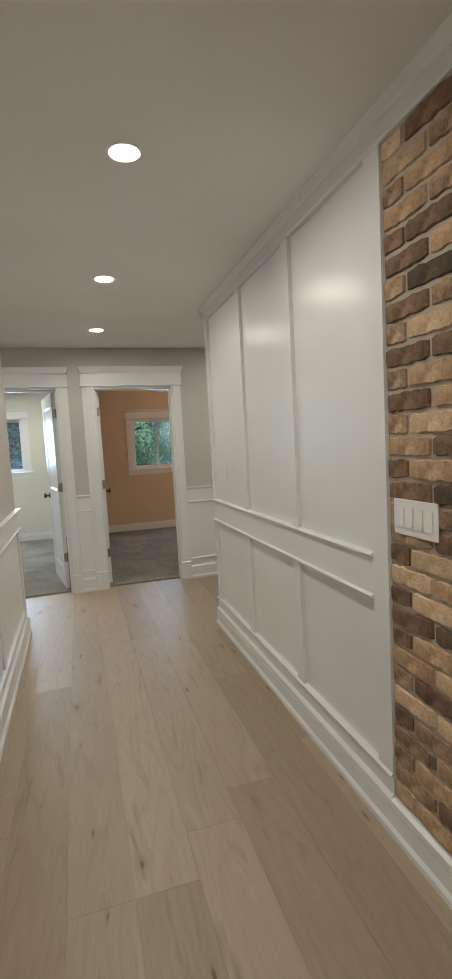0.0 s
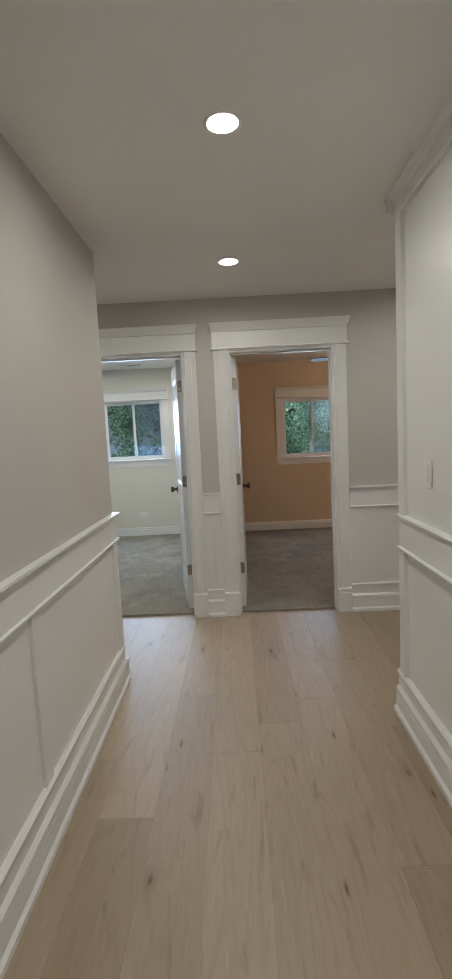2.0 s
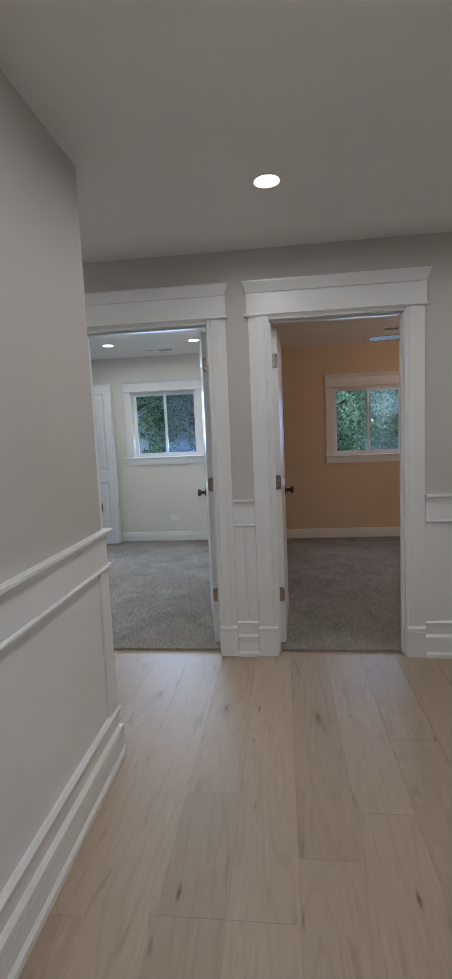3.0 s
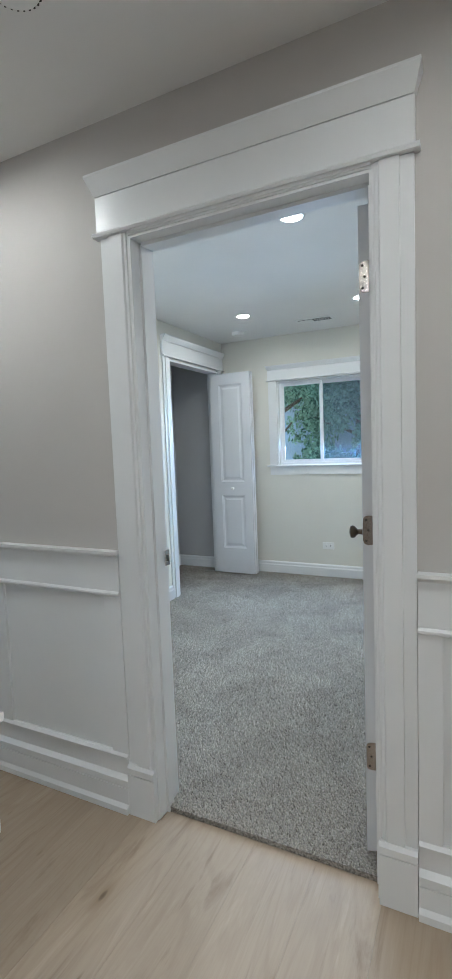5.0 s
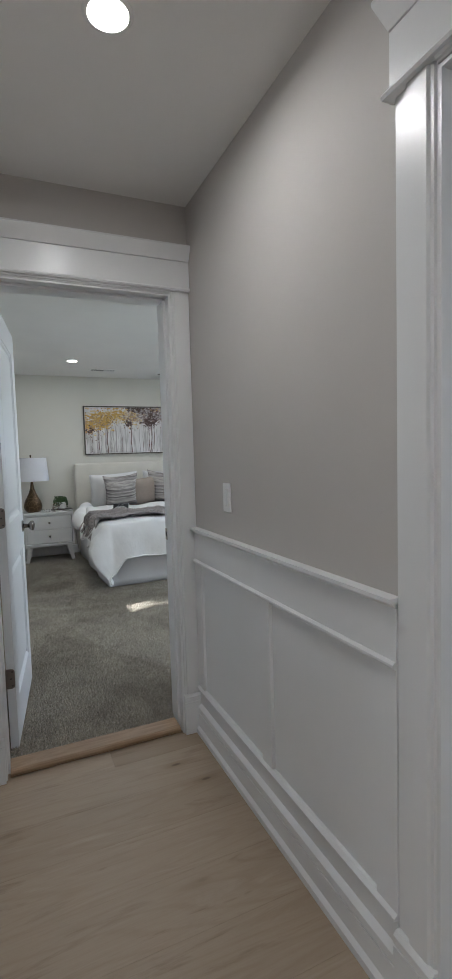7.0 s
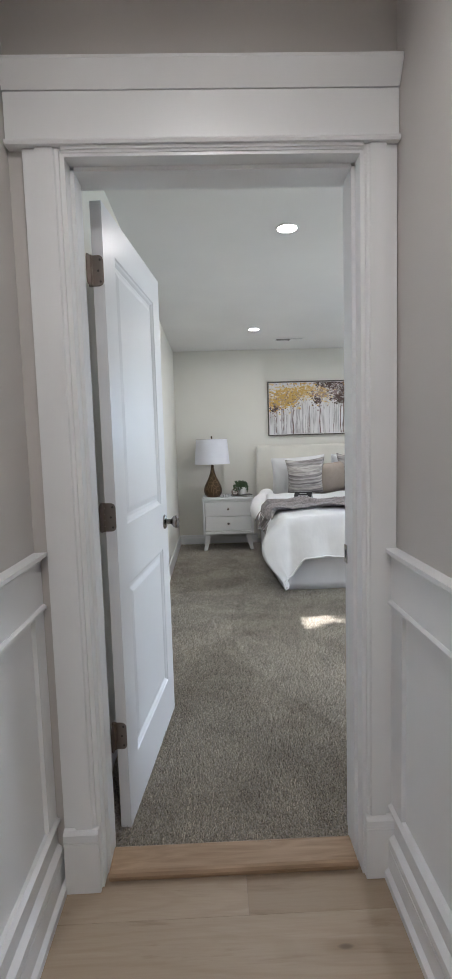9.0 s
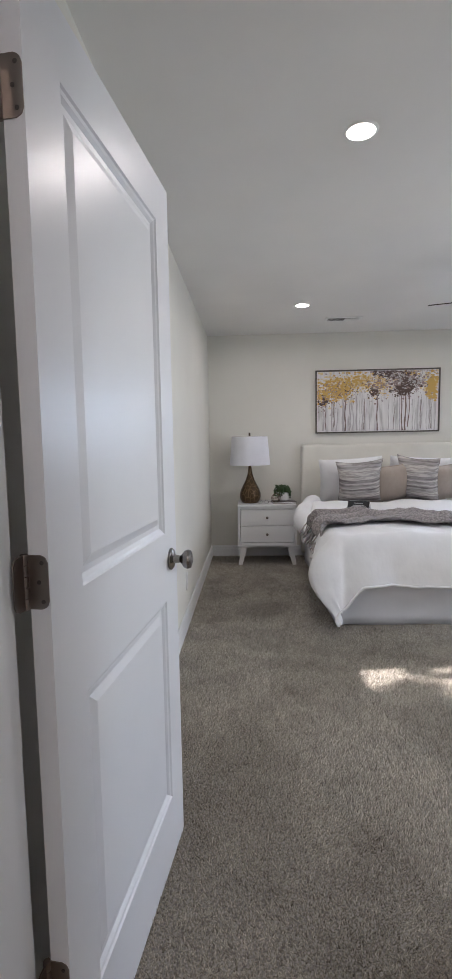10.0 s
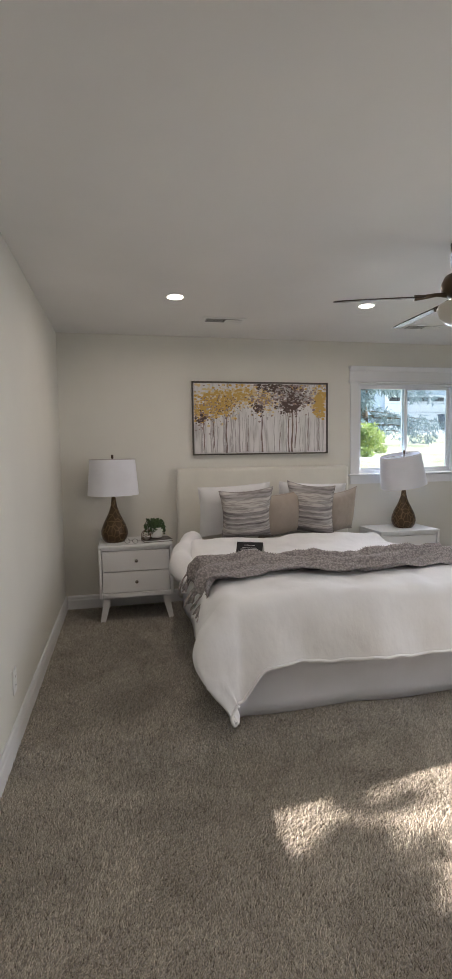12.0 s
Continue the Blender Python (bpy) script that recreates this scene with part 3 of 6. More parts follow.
def head_trim(F, u0, u1, z0, flare, parent, h1=0.13, h2=0.055, depth=0.022):
    """Fillet, frieze board and flared crown over an opening."""
    bm = bmesh.new()
    e = 0.012 if flare else 0
    along(bm, F, u0 - e, u1 + e, [(0, z0), (depth + 0.010, z0), (depth + 0.014, z0 + 0.006), (depth + 0.010, z0 + 0.013), (0, z0 + 0.013)])
    part("fillet", bm, M_TRIM, parent)
    bm = bmesh.new()
    slab(bm, F, u0, u1, 0, depth, z0 + 0.013, z0 + h1)
    part("frieze", bm, M_TRIM, parent)
    bm = bmesh.new()
    a, b, f = z0 + h1 + 0.002, z0 + h1 + h2, flare
    low = [F.at(u0, 0, a), F.at(u1, 0, a), F.at(u1, depth + 0.003, a), F.at(u0, depth + 0.003, a)]
    top = [F.at(u0 - f, 0, b), F.at(u1 + f, 0, b), F.at(u1 + f, depth + 0.032, b), F.at(u0 - f, depth + 0.032, b)]
    prism(bm, low, top)
    slab(bm, F, u0 - f, u1 + f, 0, depth + 0.032, b + 0.0005, b + 0.008)
    part("crown", bm, M_TRIM, parent)


def casing_leg(F, outer, inner, z1, parent, plinth=0.19):
    s = 1 if inner > outer else -1
    w = abs(inner - outer)
    prof = [(0, 0), (0, 0.012), (w * 0.33, 0.012), (w * 0.34, 0.021), (w * 0.80, 0.021), (w * 0.84, 0.015), (w * 0.92, 0.015), (w * 0.94, 0.010), (w, 0.010), (w, 0)]
    bm = bmesh.new()
    upright(bm, F, plinth, z1, [(outer + s * u, n) for u, n in prof])
    part("casing", bm, M_TRIM, parent)
    if plinth > 0:
        bm = bmesh.new()
        lo, hi = sorted((outer, inner))
        along(bm, F, lo, hi, [(0, 0), (0.032, 0), (0.032, plinth - 0.036), (0.028, plinth - 0.035), (0.028, plinth - 0.032), (0.032, plinth - 0.031), (0.032, plinth - 0.010), (0.023, plinth), (0, plinth)])
        part("plinth_block", bm, M_TRIM, parent)


def doorway(name, F, a, b, wa, wb, depth, head, flare, label, top=DOOR_H, plinth=0.19, back=None):
    """Casings, head and the stepped jamb of one doorway; (a, b) is the clear opening."""
    root = thing(name, label, "door frame", kind="structure")
    casing_leg(F, a - wa, a, top + 0.012, root, plinth)
    casing_leg(F, b + wb, b, top + 0.012, root, plinth)
    head_trim(F, head[0], head[1], top + 0.013, flare, root)
    bm = bmesh.new()
    for lo, hi, sg in ((a, a + 0.006, 1), (b - 0.006, b, -1)):
        slab(bm, F, lo, hi, -depth, 0.012, 0, top - 0.0005)
        inner = hi if sg > 0 else lo
        q = sorted((inner, inner + sg * 0.011))
        slab(bm, F, q[0], q[1], -depth + 0.050, -0.035, 0, top - 0.017)
    slab(bm, F, a + 0.0062, b - 0.0062, -depth, 0.012, top - 0.008, top)
    slab(bm, F, a + 0.0175, b - 0.0175, -depth + 0.050, -0.035, top - 0.020, top - 0.0085)
    part("jamb", bm, M_TRIM, root)
    bm = bmesh.new()
    along(bm, F, a, b, [(0.0, top + 0.0005), (0.015, top + 0.0005), (0.017, top + 0.005), (0.022, top + 0.006), (0.024, top + 0.0125), (0.0, top + 0.0125)])
    part("head_bead", bm, M_TRIM, root)
    if back is not None:
        casing_leg(back, a - 0.085, a - 0.001, top + 0.012, root, 0)
        casing_leg(back, b + 0.085, b + 0.001, top + 0.012, root, 0)
        head_trim(back, a - 0.1, b + 0.1, top + 0.013, 0.02, root)
    return root


doorway("door_frame_west_room", far, *D_WEST, 0.115, 0.105, 0.12, (-0.862, 0.148), 0.018, "white painted door frame with flared crown head", back=facing("y", Y_ROOM_S, 1))
doorway("door_frame_east_room", far, *D_EAST, 0.115, 0.105, 0.12, (0.272, 1.284), 0.018, "white painted door frame with flared crown head")
doorway("door_frame_bedroom", door_w, *D_BED, 0.10, 0.092, 0.16, (4.388, 5.398), 0, "white painted door frame fitted wall to wall")
doorway("door_frame_bathroom", facing("y", Y_BED_S, 1), *D_BATH, 0.10, 0.10, 0.12, (-4.10, -3.07), 0.0, "white painted bathroom door frame in the bedroom", plinth=0)

wainscot(far, -2.188, -0.857, [(-2.188, -2.10), (-1.53, -1.46), (-0.93, -0.857)])
wainscot(far, 0.147, 0.278, [(0.147, 0.209), (0.226, 0.278)], label="narrow white wainscot between two doorways")
wainscot(far, 1.277, 2.49, [(1.272, 1.36), (1.87, 1.94), (2.43, 2.49)])
wainscot(left_w, -2.49, Y_CORR + 0.0, [(-1.2, -1.13), (-0.1, -0.03), (1.0, 1.07), (2.1, 2.17), (3.18, 3.25), (4.30, Y_CORR)], top=1.005, low=0.853, label="white painted recessed panel wainscot along the hall")
wainscot(corr, X_DOOR + 0.003, X_LEFT + 0.0, [(X_DOOR + 0.003, X_DOOR + 0.07), (-1.35, -1.28), (-0.40, X_LEFT)], top=1.005, low=0.853)

# outer corner returns of the hall's left wall
bm = bmesh.new()
slab(bm, PLAN, X_LEFT + 0.0005, X_LEFT + 0.034, Y_CORR + 0.0005, Y_CORR + 0.034, 0, 0.026)
slab(bm, PLAN, X_LEFT + 0.0005, X_LEFT + 0.029, Y_CORR + 0.0005, Y_CORR + 0.029, 0.0265, 0.126)
slab(bm, PLAN, X_LEFT + 0.0005, X_LEFT + 0.014, Y_CORR + 0.0005, Y_CORR + 0.014, 0.1265, 0.206)
slab(bm, PLAN, X_LEFT + 0.0005, X_LEFT + 0.026, Y_CORR + 0.0005, Y_CORR + 0.026, 0.2065, 0.2125)
slab(bm, PLAN, X_LEFT + 0.0005, X_LEFT + 0.013, Y_CORR + 0.0005, Y_CORR + 0.013, 0.2125, 0.98)
slab(bm, PLAN, X_LEFT + 0.0005, X_LEFT + 0.026, Y_CORR + 0.0005, Y_CORR + 0.026, 0.841, 0.859)
slab(bm, PLAN, X_LEFT + 0.0005, X_LEFT + 0.036, Y_CORR + 0.0005, Y_CORR + 0.036, 0.993, 1.005)
tagged(part("trim_corner", bm, M_TRIM), "white painted corner post of the wainscot", "trim", kind="structure")

# ---- tall panelling on the right wall ----
Y_BRICK = 1.673
tall = thing("tall_panelling", "glossy white full-height board and batten panelling", "wall panelling", kind="structure")
bm = bmesh.new()
slab(bm, right_w, Y_BRICK, Y_BRICK + 0.088, 0, 0.018, 0.2215, 2.345)
slab(bm, right_w, Y_BRICK - 0.004, Y_BRICK - 0.0005, 0, 0.019, 0.2215, 2.345)
part("end_stile", bm, M_TRIM, tall)
for a, b in ((2.39, 2.465), (3.11, 3.185), (3.86, Y_TURN)):
    bm = bmesh.new()
    slab(bm, right_w, a, b, 0, 0.019, 1.0065, 2.345)
    part("batten", bm, M_TRIM, tall)
    bm = bmesh.new()
    slab(bm, right_w, a, b, 0, 0.019, 0.2215, 0.8365)
    part("batten", bm, M_TRIM, tall)
bm = bmesh.new()
slab(bm, right_w, Y_BRICK + 0.0885, Y_TURN, 0, 0.016, 0.853, 0.990)
part("middle_rail", bm, M_TRIM, tall)
for z in (0.845, 0.998):
    bm = bmesh.new()
    along(bm, right_w, Y_BRICK + 0.0885, Y_TURN, [(0, z - 0.008), (0.022, z - 0.008), (0.030, z - 0.003), (0.030, z + 0.003), (0.022, z + 0.008), (0, z + 0.008)])
    part("bead", bm, M_TRIM, tall)
bm = bmesh.new()
along(bm, right_w, Y_BRICK, Y_TURN + 0.034, BASE)
along(bm, right_w, -2.49, Y_BRICK - 0.0005, BASE[:9] + [(0.015, 0.132), (0, 0.132)])
part("skirting", bm, M_TRIM, tall)
bm = bmesh.new()
along(bm, right_w, -2.49, Y_TURN + 0.05, [(0, 2.3455), (0.020, 2.3455), (0.026, 2.352), (0.026, 2.362), (0.018, 2.368), (0.018, 2.405), (0.026, 2.410), (0.030, 2.418), (0.050, 2.432), (0.052, 2.4395), (0, 2.4395)])
part("crown", bm, M_TRIM, tall)
wainscot(turn_w, X_RIGHT + 0.001, 2.49, [(X_RIGHT + 0.001, 1.27), (1.85, 1.92), (2.43, 2.49)], top=0.998, low=0.845)
bm = bmesh.new()
slab(bm, turn_w, X_RIGHT - 0.052, 2.49, 0.0005, 0.018, 2.368, 2.405)
along(bm, turn_w, X_RIGHT - 0.052, 2.49, [(0, 2.406), (0.03, 2.418), (0.05, 2.432), (0.052, 2.4395), (0, 2.4395)])
tagged(part("trim_crown_return", bm, M_TRIM), "white painted crown moulding", "trim", kind="structure")


# ---- doors ----
def door_panels(bm, w, th, rects, z0, z1):
    """A slab from u=0 to w with moulded recessed panels on both faces."""
    xs = sorted({0, w, *[r[0] for r in rects], *[r[1] for r in rects]})
    zs = sorted({z0, z1, *[r[2] for r in rects], *[r[3] for r in rects]})
    for side in (0, 1):
        y = th if side else 0
        s = -1 if side else 1
        for a, b in zip(xs, xs[1:]):
            for c, d in zip(zs, zs[1:]):
                if any(r[0] <= a and b <= r[1] and r[2] <= c and d <= r[3] for r in rects):
                    continue
                bm.faces.new([bm.verts.new((x, y, z)) for x, z in ((a, c), (b, c), (b, d), (a, d))])
        for a, b, c, d in rects:
            prev = None
            for inset, dep in ((0, 0), (0.004, 0.004), (0.010, 0.006), (0.018, 0.012), (0.030, 0.012), (0.050, 0.005)):
                ring = [bm.verts.new((x, y + s * dep, z)) for x, z in ((a + inset, c + inset), (b - inset, c + inset), (b - inset, d - inset), (a + inset, d - inset))]
                if prev:
                    for i in range(4):
                        bm.faces.new((prev[i], prev[(i + 1) % 4], ring[(i + 1) % 4], ring[i]))
                prev = ring
            bm.faces.new(prev)
    for q in (((0, 0, z0), (0, th, z0), (0, th, z1), (0, 0, z1)), ((w, 0, z0), (w, th, z0), (w, th, z1), (w, 0, z1)), ((0, 0, z0), (w, 0, z0), (w, th, z0), (0, th, z0)), ((0, 0, z1), (w, 0, z1), (w, th, z1), (0, th, z1))):
        bm.faces.new([bm.verts.new(p) for p in q])
    bmesh.ops.remove_doubles(bm, verts=bm.verts[:], dist=1e-5)


KNOB = [(0.0, -0.001), (0.033, 0.0), (0.033, 0.004), (0.027, 0.009), (0.013, 0.012), (0.011, 0.03), (0.016, 0.036), (0.026, 0.044), (0.029, 0.054), (0.026, 0.062), (0.012, 0.067), (0.0, 0.068)]


def door(name, m, label, knob_mat, hinge_mat, flip=1, w=0.755, pin=0):
    """Leaf along +x from the hinge; its thickness lies towards +y. pin: the side of the hinge barrel."""
    root = thing(name, label, "door", m)
    th, z0, z1 = 0.035, 0.022, 2.022
    bm = bmesh.new()
    door_panels(bm, w, th, [(0.115, w - 0.115, 0.22, 0.83), (0.115, w - 0.115, 1.03, 1.90)], z0, z1)
    part("leaf", bm, M_DOOR, root)
    for side in (0, 1):
        bm = bmesh.new()
        t = Matrix.Rotation(radians(90 if side == 0 else -90), 3, "X")
        lathe(bm, KNOB, 20, (w - 0.065, th if side else 0, 0.945), t)
        part("knob", bm, knob_mat, root, smooth=40)
    y = th if pin else 0
    s = 1 if pin else -1
    for z in (1.82, 1.07, 0.345):
        h = thing("hinge", "", "")
        h.parent = root
        outline = [(0.0, -0.045), (0.021, -0.045), (0.028, -0.042), (0.031, -0.039), (0.034, -0.031), (0.034, 0.031), (0.031, 0.039), (0.028, 0.042), (0.021, 0.045), (0.0, 0.045)]
        bm = bmesh.new()
        prism(bm, [(-0.0022, y - s * q, z + r) for q, r in outline], [(0.001, y - s * q, z + r) for q, r in outline])
        part("hinge_leaf", bm, hinge_mat, h)
        bm = bmesh.new()
        prism(bm, [(-0.003 - q, y + s * 0.004, z + r) for q, r in outline], [(-0.003 - q, y + s * 0.0065, z + r) for q, r in outline])
        part("hinge_leaf", bm, hinge_mat, h)
        for q, r in ((0.024, -0.032), (0.018, 0.0), (0.024, 0.032)):
            bm = bmesh.new()
            lathe(bm, [(0, 0), (0.0038, 0.0002), (0.0034, 0.0009), (0, 0.0009)], 10, (-0.0022, y - s * q, z + r), Matrix.Rotation(radians(-90), 3, "Y"))
            part("screw", bm, M_SCREW, h)
        for k in range(5):
            bm = bmesh.new()
            lo = z - 0.046 + k * 0.0186
            lathe(bm, [(0, lo), (0.0062, lo + 0.0004), (0.0066, lo + 0.001), (0.0066, lo + 0.017), (0.0062, lo + 0.0176), (0, lo + 0.018)], 10, (-0.003, y + s * 0.006, 0))
            part("knuckle", bm, hinge_mat, h, smooth=40)
    return root


door("door_bedroom", pose(-2.375, 4.580, 0, 0, 0, 180 - 6.7), "open white two-panel bedroom door with a nickel knob", M_KNOB, M_HINGE, pin=1)
door("door_west_room", pose(0.012, 5.53, 0, 0, 0, 100), "open white two-panel door with a dark bronze knob", M_BRONZE, M_NICKEL, pin=0)
door("door_east_room", pose(0.445, 5.53, 0, 0, 0, 88), "open white two-panel door hard against a wall", M_BRONZE, M_NICKEL, pin=1)


def strike(m):
    root = thing("strike_plate", "nickel strike plate on a white door jamb", "strike plate", m)
    bm = bmesh.new()
    rounded(bm, 0, 0.002, -0.014, 0.014, -0.028, 0.028, 0.0008, 1)
    part("plate", bm, M_NICKEL, root)
    bm = bmesh.new()
    slab(bm, PLAN, 0.002, 0.0026, -0.007, 0.007, -0.012, 0.012)
    part("latch_hole", bm, M_DARK, root)


strike(pose(D_WEST[0] + 0.017, 5.50, 0.945))
strike(pose(-2.30, D_BED[1] - 0.017, 0.945, 0, 0, -90))


# ---- windows ----
def window(name, F, hole, label, screen=True):
    a, b, c, d = hole
    root = thing(name, label, "window", kind="structure")
    bm = bmesh.new()
    for u0, u1, z0, z1 in ((a, a + 0.022, c, d), (b - 0.022, b, c, d), (a + 0.0222, b - 0.0222, c, c + 0.022), (a + 0.0222, b - 0.0222, d - 0.022, d)):
        slab(bm, F, u0, u1, -0.12, -0.05, z0, z1)
    part("window_frame", bm, M_VINYL, root)
    mid = (a + b) / 2
    for k, (u0, u1, n) in enumerate(((a + 0.023, mid + 0.02, -0.075), (mid - 0.02, b - 0.023, -0.1))):
        sash = thing("sash", "", "")
        sash.parent = root
        bm = bmesh.new()
        z0, z1 = c + 0.023, d - 0.023
        for p, q, r, s in ((u0, u0 + 0.027, z0, z1), (u1 - 0.027, u1, z0, z1), (u0 + 0.0272, u1 - 0.0272, z0, z0 + 0.027), (u0 + 0.0272, u1 - 0.0272, z1 - 0.027, z1)):
            slab(bm, F, p, q, n, n + 0.022, r, s)
        part("sash_frame", bm, M_VINYL, sash)
        bm = bmesh.new()
        slab(bm, F, u0 + 0.023, u1 - 0.023, n + 0.009, n + 0.012, z0 + 0.023, z1 - 0.023)
        pane = part("pane", bm, M_GLASS, sash)
        pane.visible_shadow = False
        if k == 1 and screen:
            bm = bmesh.new()
            slab(bm, F, u0 + 0.01, u1 - 0.01, n - 0.012, n - 0.011, z0 + 0.01, z1 - 0.01)
            mesh_screen = part("insect_screen", bm, M_SCREEN, sash, "fine grey insect mesh")
            mesh_screen.visible_shadow = False
    bm = bmesh.new()
    for u0, u1, z0, z1 in ((a - 0.001, a + 0.008, c, d), (b - 0.008, b + 0.001, c, d), (a + 0.0082, b - 0.0082, d - 0.008, d)):
        slab(bm, F, u0, u1, -0.049, 0.001, z0, z1)
    part("reveal", bm, M_TRIM, root)
    for u0, u1 in ((a - 0.09, a - 0.001), (b + 0.001, b + 0.09)):
        bm = bmesh.new()
        slab(bm, F, u0, u1, 0, 0.018, c - 0.001, d + 0.002)
        part("side_casing", bm, M_TRIM, root)
    bm = bmesh.new()
    along(bm, F, a - 0.115, b + 0.115, [(-0.05, c - 0.02), (0.035, c - 0.02), (0.04, c - 0.014), (0.04, c - 0.006), (0.035, c - 0.0012), (-0.05, c - 0.0012)])
    part("window_sill", bm, M_TRIM, root)
    bm = bmesh.new()
    slab(bm, F, a - 0.09, b + 0.09, 0, 0.016, c - 0.10, c - 0.0205)
    part("apron", bm, M_TRIM, root)
    head_trim(F, a - 0.095, b + 0.095, d + 0.003, 0.012, root, 0.11, 0.035, 0.018)
    return root


window("window_bedroom_west", facing("x", X_BED_W, 1), BW, "white vinyl sliding window looking onto a street")
window("window_bedroom_north", facing("y", Y_BED_N, -1), BN, "white vinyl sliding window letting sun in", False)
window("window_west_room", s2, R2W, "white vinyl sliding window facing dense foliage")
window("window_east_room", s2, R3W, "white vinyl sliding window facing dense foliage")

# closet frame and folded leaf
fc = facing("x", X_R2_W, 1)
cf = thing("closet_frame", "white painted closet door frame with flat head", "door frame", kind="structure")
casing_leg(fc, CL[0] - 0.10, CL[0], CL[3] + 0.012, cf, 0.0)
casing_leg(fc, CL[1] + 0.10, CL[1], CL[3] + 0.012, cf, 0.0)
head_trim(fc, CL[0] - 0.11, CL[1] + 0.115, CL[3] + 0.013, 0.0, cf, 0.13, 0.045)
bm = bmesh.new()
slab(bm, fc, CL[0], CL[0] + 0.016, -0.1, 0.01, 0, CL[3] - 0.0005)
slab(bm, fc, CL[1] - 0.016, CL[1], -0.1, 0.01, 0, CL[3] - 0.0005)
slab(bm, fc, CL[0] + 0.0165, CL[1] - 0.0165, -0.1, 0.01, CL[3] - 0.016, CL[3])
part("jamb", bm, M_TRIM, cf)
bf = thing("bifold_door", "white two-panel bifold closet door folded open", "door", pose(-2.13, 8.575, 0))
for k, (y, tilt) in enumerate(((0.0, 0), (0.045, 0))):
    bm = bmesh.new()
    door_panels(bm, 0.44, 0.03, [(0.09, 0.35, 0.30, 0.85), (0.09, 0.35, 0.99, 1.98)], 0.04, 2.09)
    part("leaf", bm, M_DOOR, bf, m=pose(0, y, 0, 0, 0, tilt))
bm = bmesh.new()
lathe(bm, [(0.0, -0.001), (0.014, 0), (0.010, 0.008), (0.016, 0.02), (0.012, 0.028), (0, 0.03)], 16, (0.22, 0, 0.92), Matrix.Rotation(radians(90), 3, "X"))
part("knob", bm, M_PLASTIC, bf, "white round knob", smooth=40)

# baseboards of the rooms
baseboard(facing("x", X_BED_W, 1), [(Y_BED_S + 0.017, Y_BED_N)])
baseboard(facing("y", Y_BED_S, 1), [(X_BED_W, -4.072), (-3.098, X_BED_E)])
baseboard(facing("y", Y_BED_N, -1), [(X_BED_W + 0.017, -2.9)])
baseboard(s2, [(X_R2_W + 0.017, X_R2_E), (X_R3_W, X_R3_E)])
baseboard(fc, [(Y_ROOM_S, CL[0] - 0.101)])
baseboard(facing("x", -2.72, 1), [(6.97, Y_ROOM_N - 0.01)])
baseboard(facing("y", Y_ROOM_N - 0.009, -1), [(-2.703, X_R2_W - 0.1)])
baseboard(facing("x", X_R2_E, -1), [(Y_ROOM_S + 0.02, Y_ROOM_N - 0.017)])
baseboard(facing("x", X_R3_W, 1), [(Y_ROOM_S + 0.02, Y_ROOM_N - 0.017)])

th = thing("threshold", "brown oak threshold strip at the bedroom doorway", "threshold", kind="structure")
bm = bmesh.new()
along(bm, door_w, D_BED[0] + 0.017, D_BED[1] - 0.017, [(-0.004, 0.0), (-0.004, 0.004), (0.002, 0.009), (0.003, 0.018), (-0.002, 0.026), (-0.010, 0.030), (-0.094, 0.031), (-0.101, 0.027), (-0.102, 0.0)])
part("strip", bm, M_THRESH, th)


# ---- ceiling fixtures ----
def downlight(x, y, first=[]):
    m = pose(x, y, CEIL)
    if first:
        return copy_thing(first[0], m)
    root = thing("downlight", "lit round recessed ceiling light with white trim", "ceiling light", m, "recessed ceiling lights")
    bm = bmesh.new()
    lathe(bm, [(0.052, -0.001), (0.052, -0.0045), (0.056, -0.005), (0.063, -0.003), (0.065, -0.0005)], 40)
    part("trim_ring", bm, M_PLASTIC, root, smooth=40)
    bm = bmesh.new()
    lathe(bm, [(0.0, -0.0045), (0.0525, -0.0045), (0.0525, -0.002), (0.0, -0.002)], 40)
    part("lens", bm, M_GLOW, root)
    data = bpy.data.lights.new("downlight_lamp", "AREA")
    data.shape, data.size, data.energy, data.color = "DISK", 0.11, LAMP_WATTS, (1.0, 0.93, 0.84)
    data.spread = radians(172)
    lamp = new("downlight_lamp", data)
    lamp.parent = root
    lamp.matrix_basis = pose(0, 0, -0.009)
    first.append(root)
    return root


# Unseen, added to brighten: (0.423, -2.0) behind the hall, (-3.55, 3.45) in the bath.
for x, y in ((0.423, 0.72), (0.423, -0.7), (0.423, -2.0), (-3.55, 3.45), (0.423, 2.038), (0.423, 3.34), (0.425, 4.64), (-1.33, 4.895), (1.9, 4.64),
             (-3.60, 5.33), (-5.965, 5.35), (-5.957, 6.74), (-3.60, 7.6),
             (-0.504, 6.393), (-1.46, 6.40), (-1.445, 7.916), (-0.473, 7.929)):
    downlight(x, y)


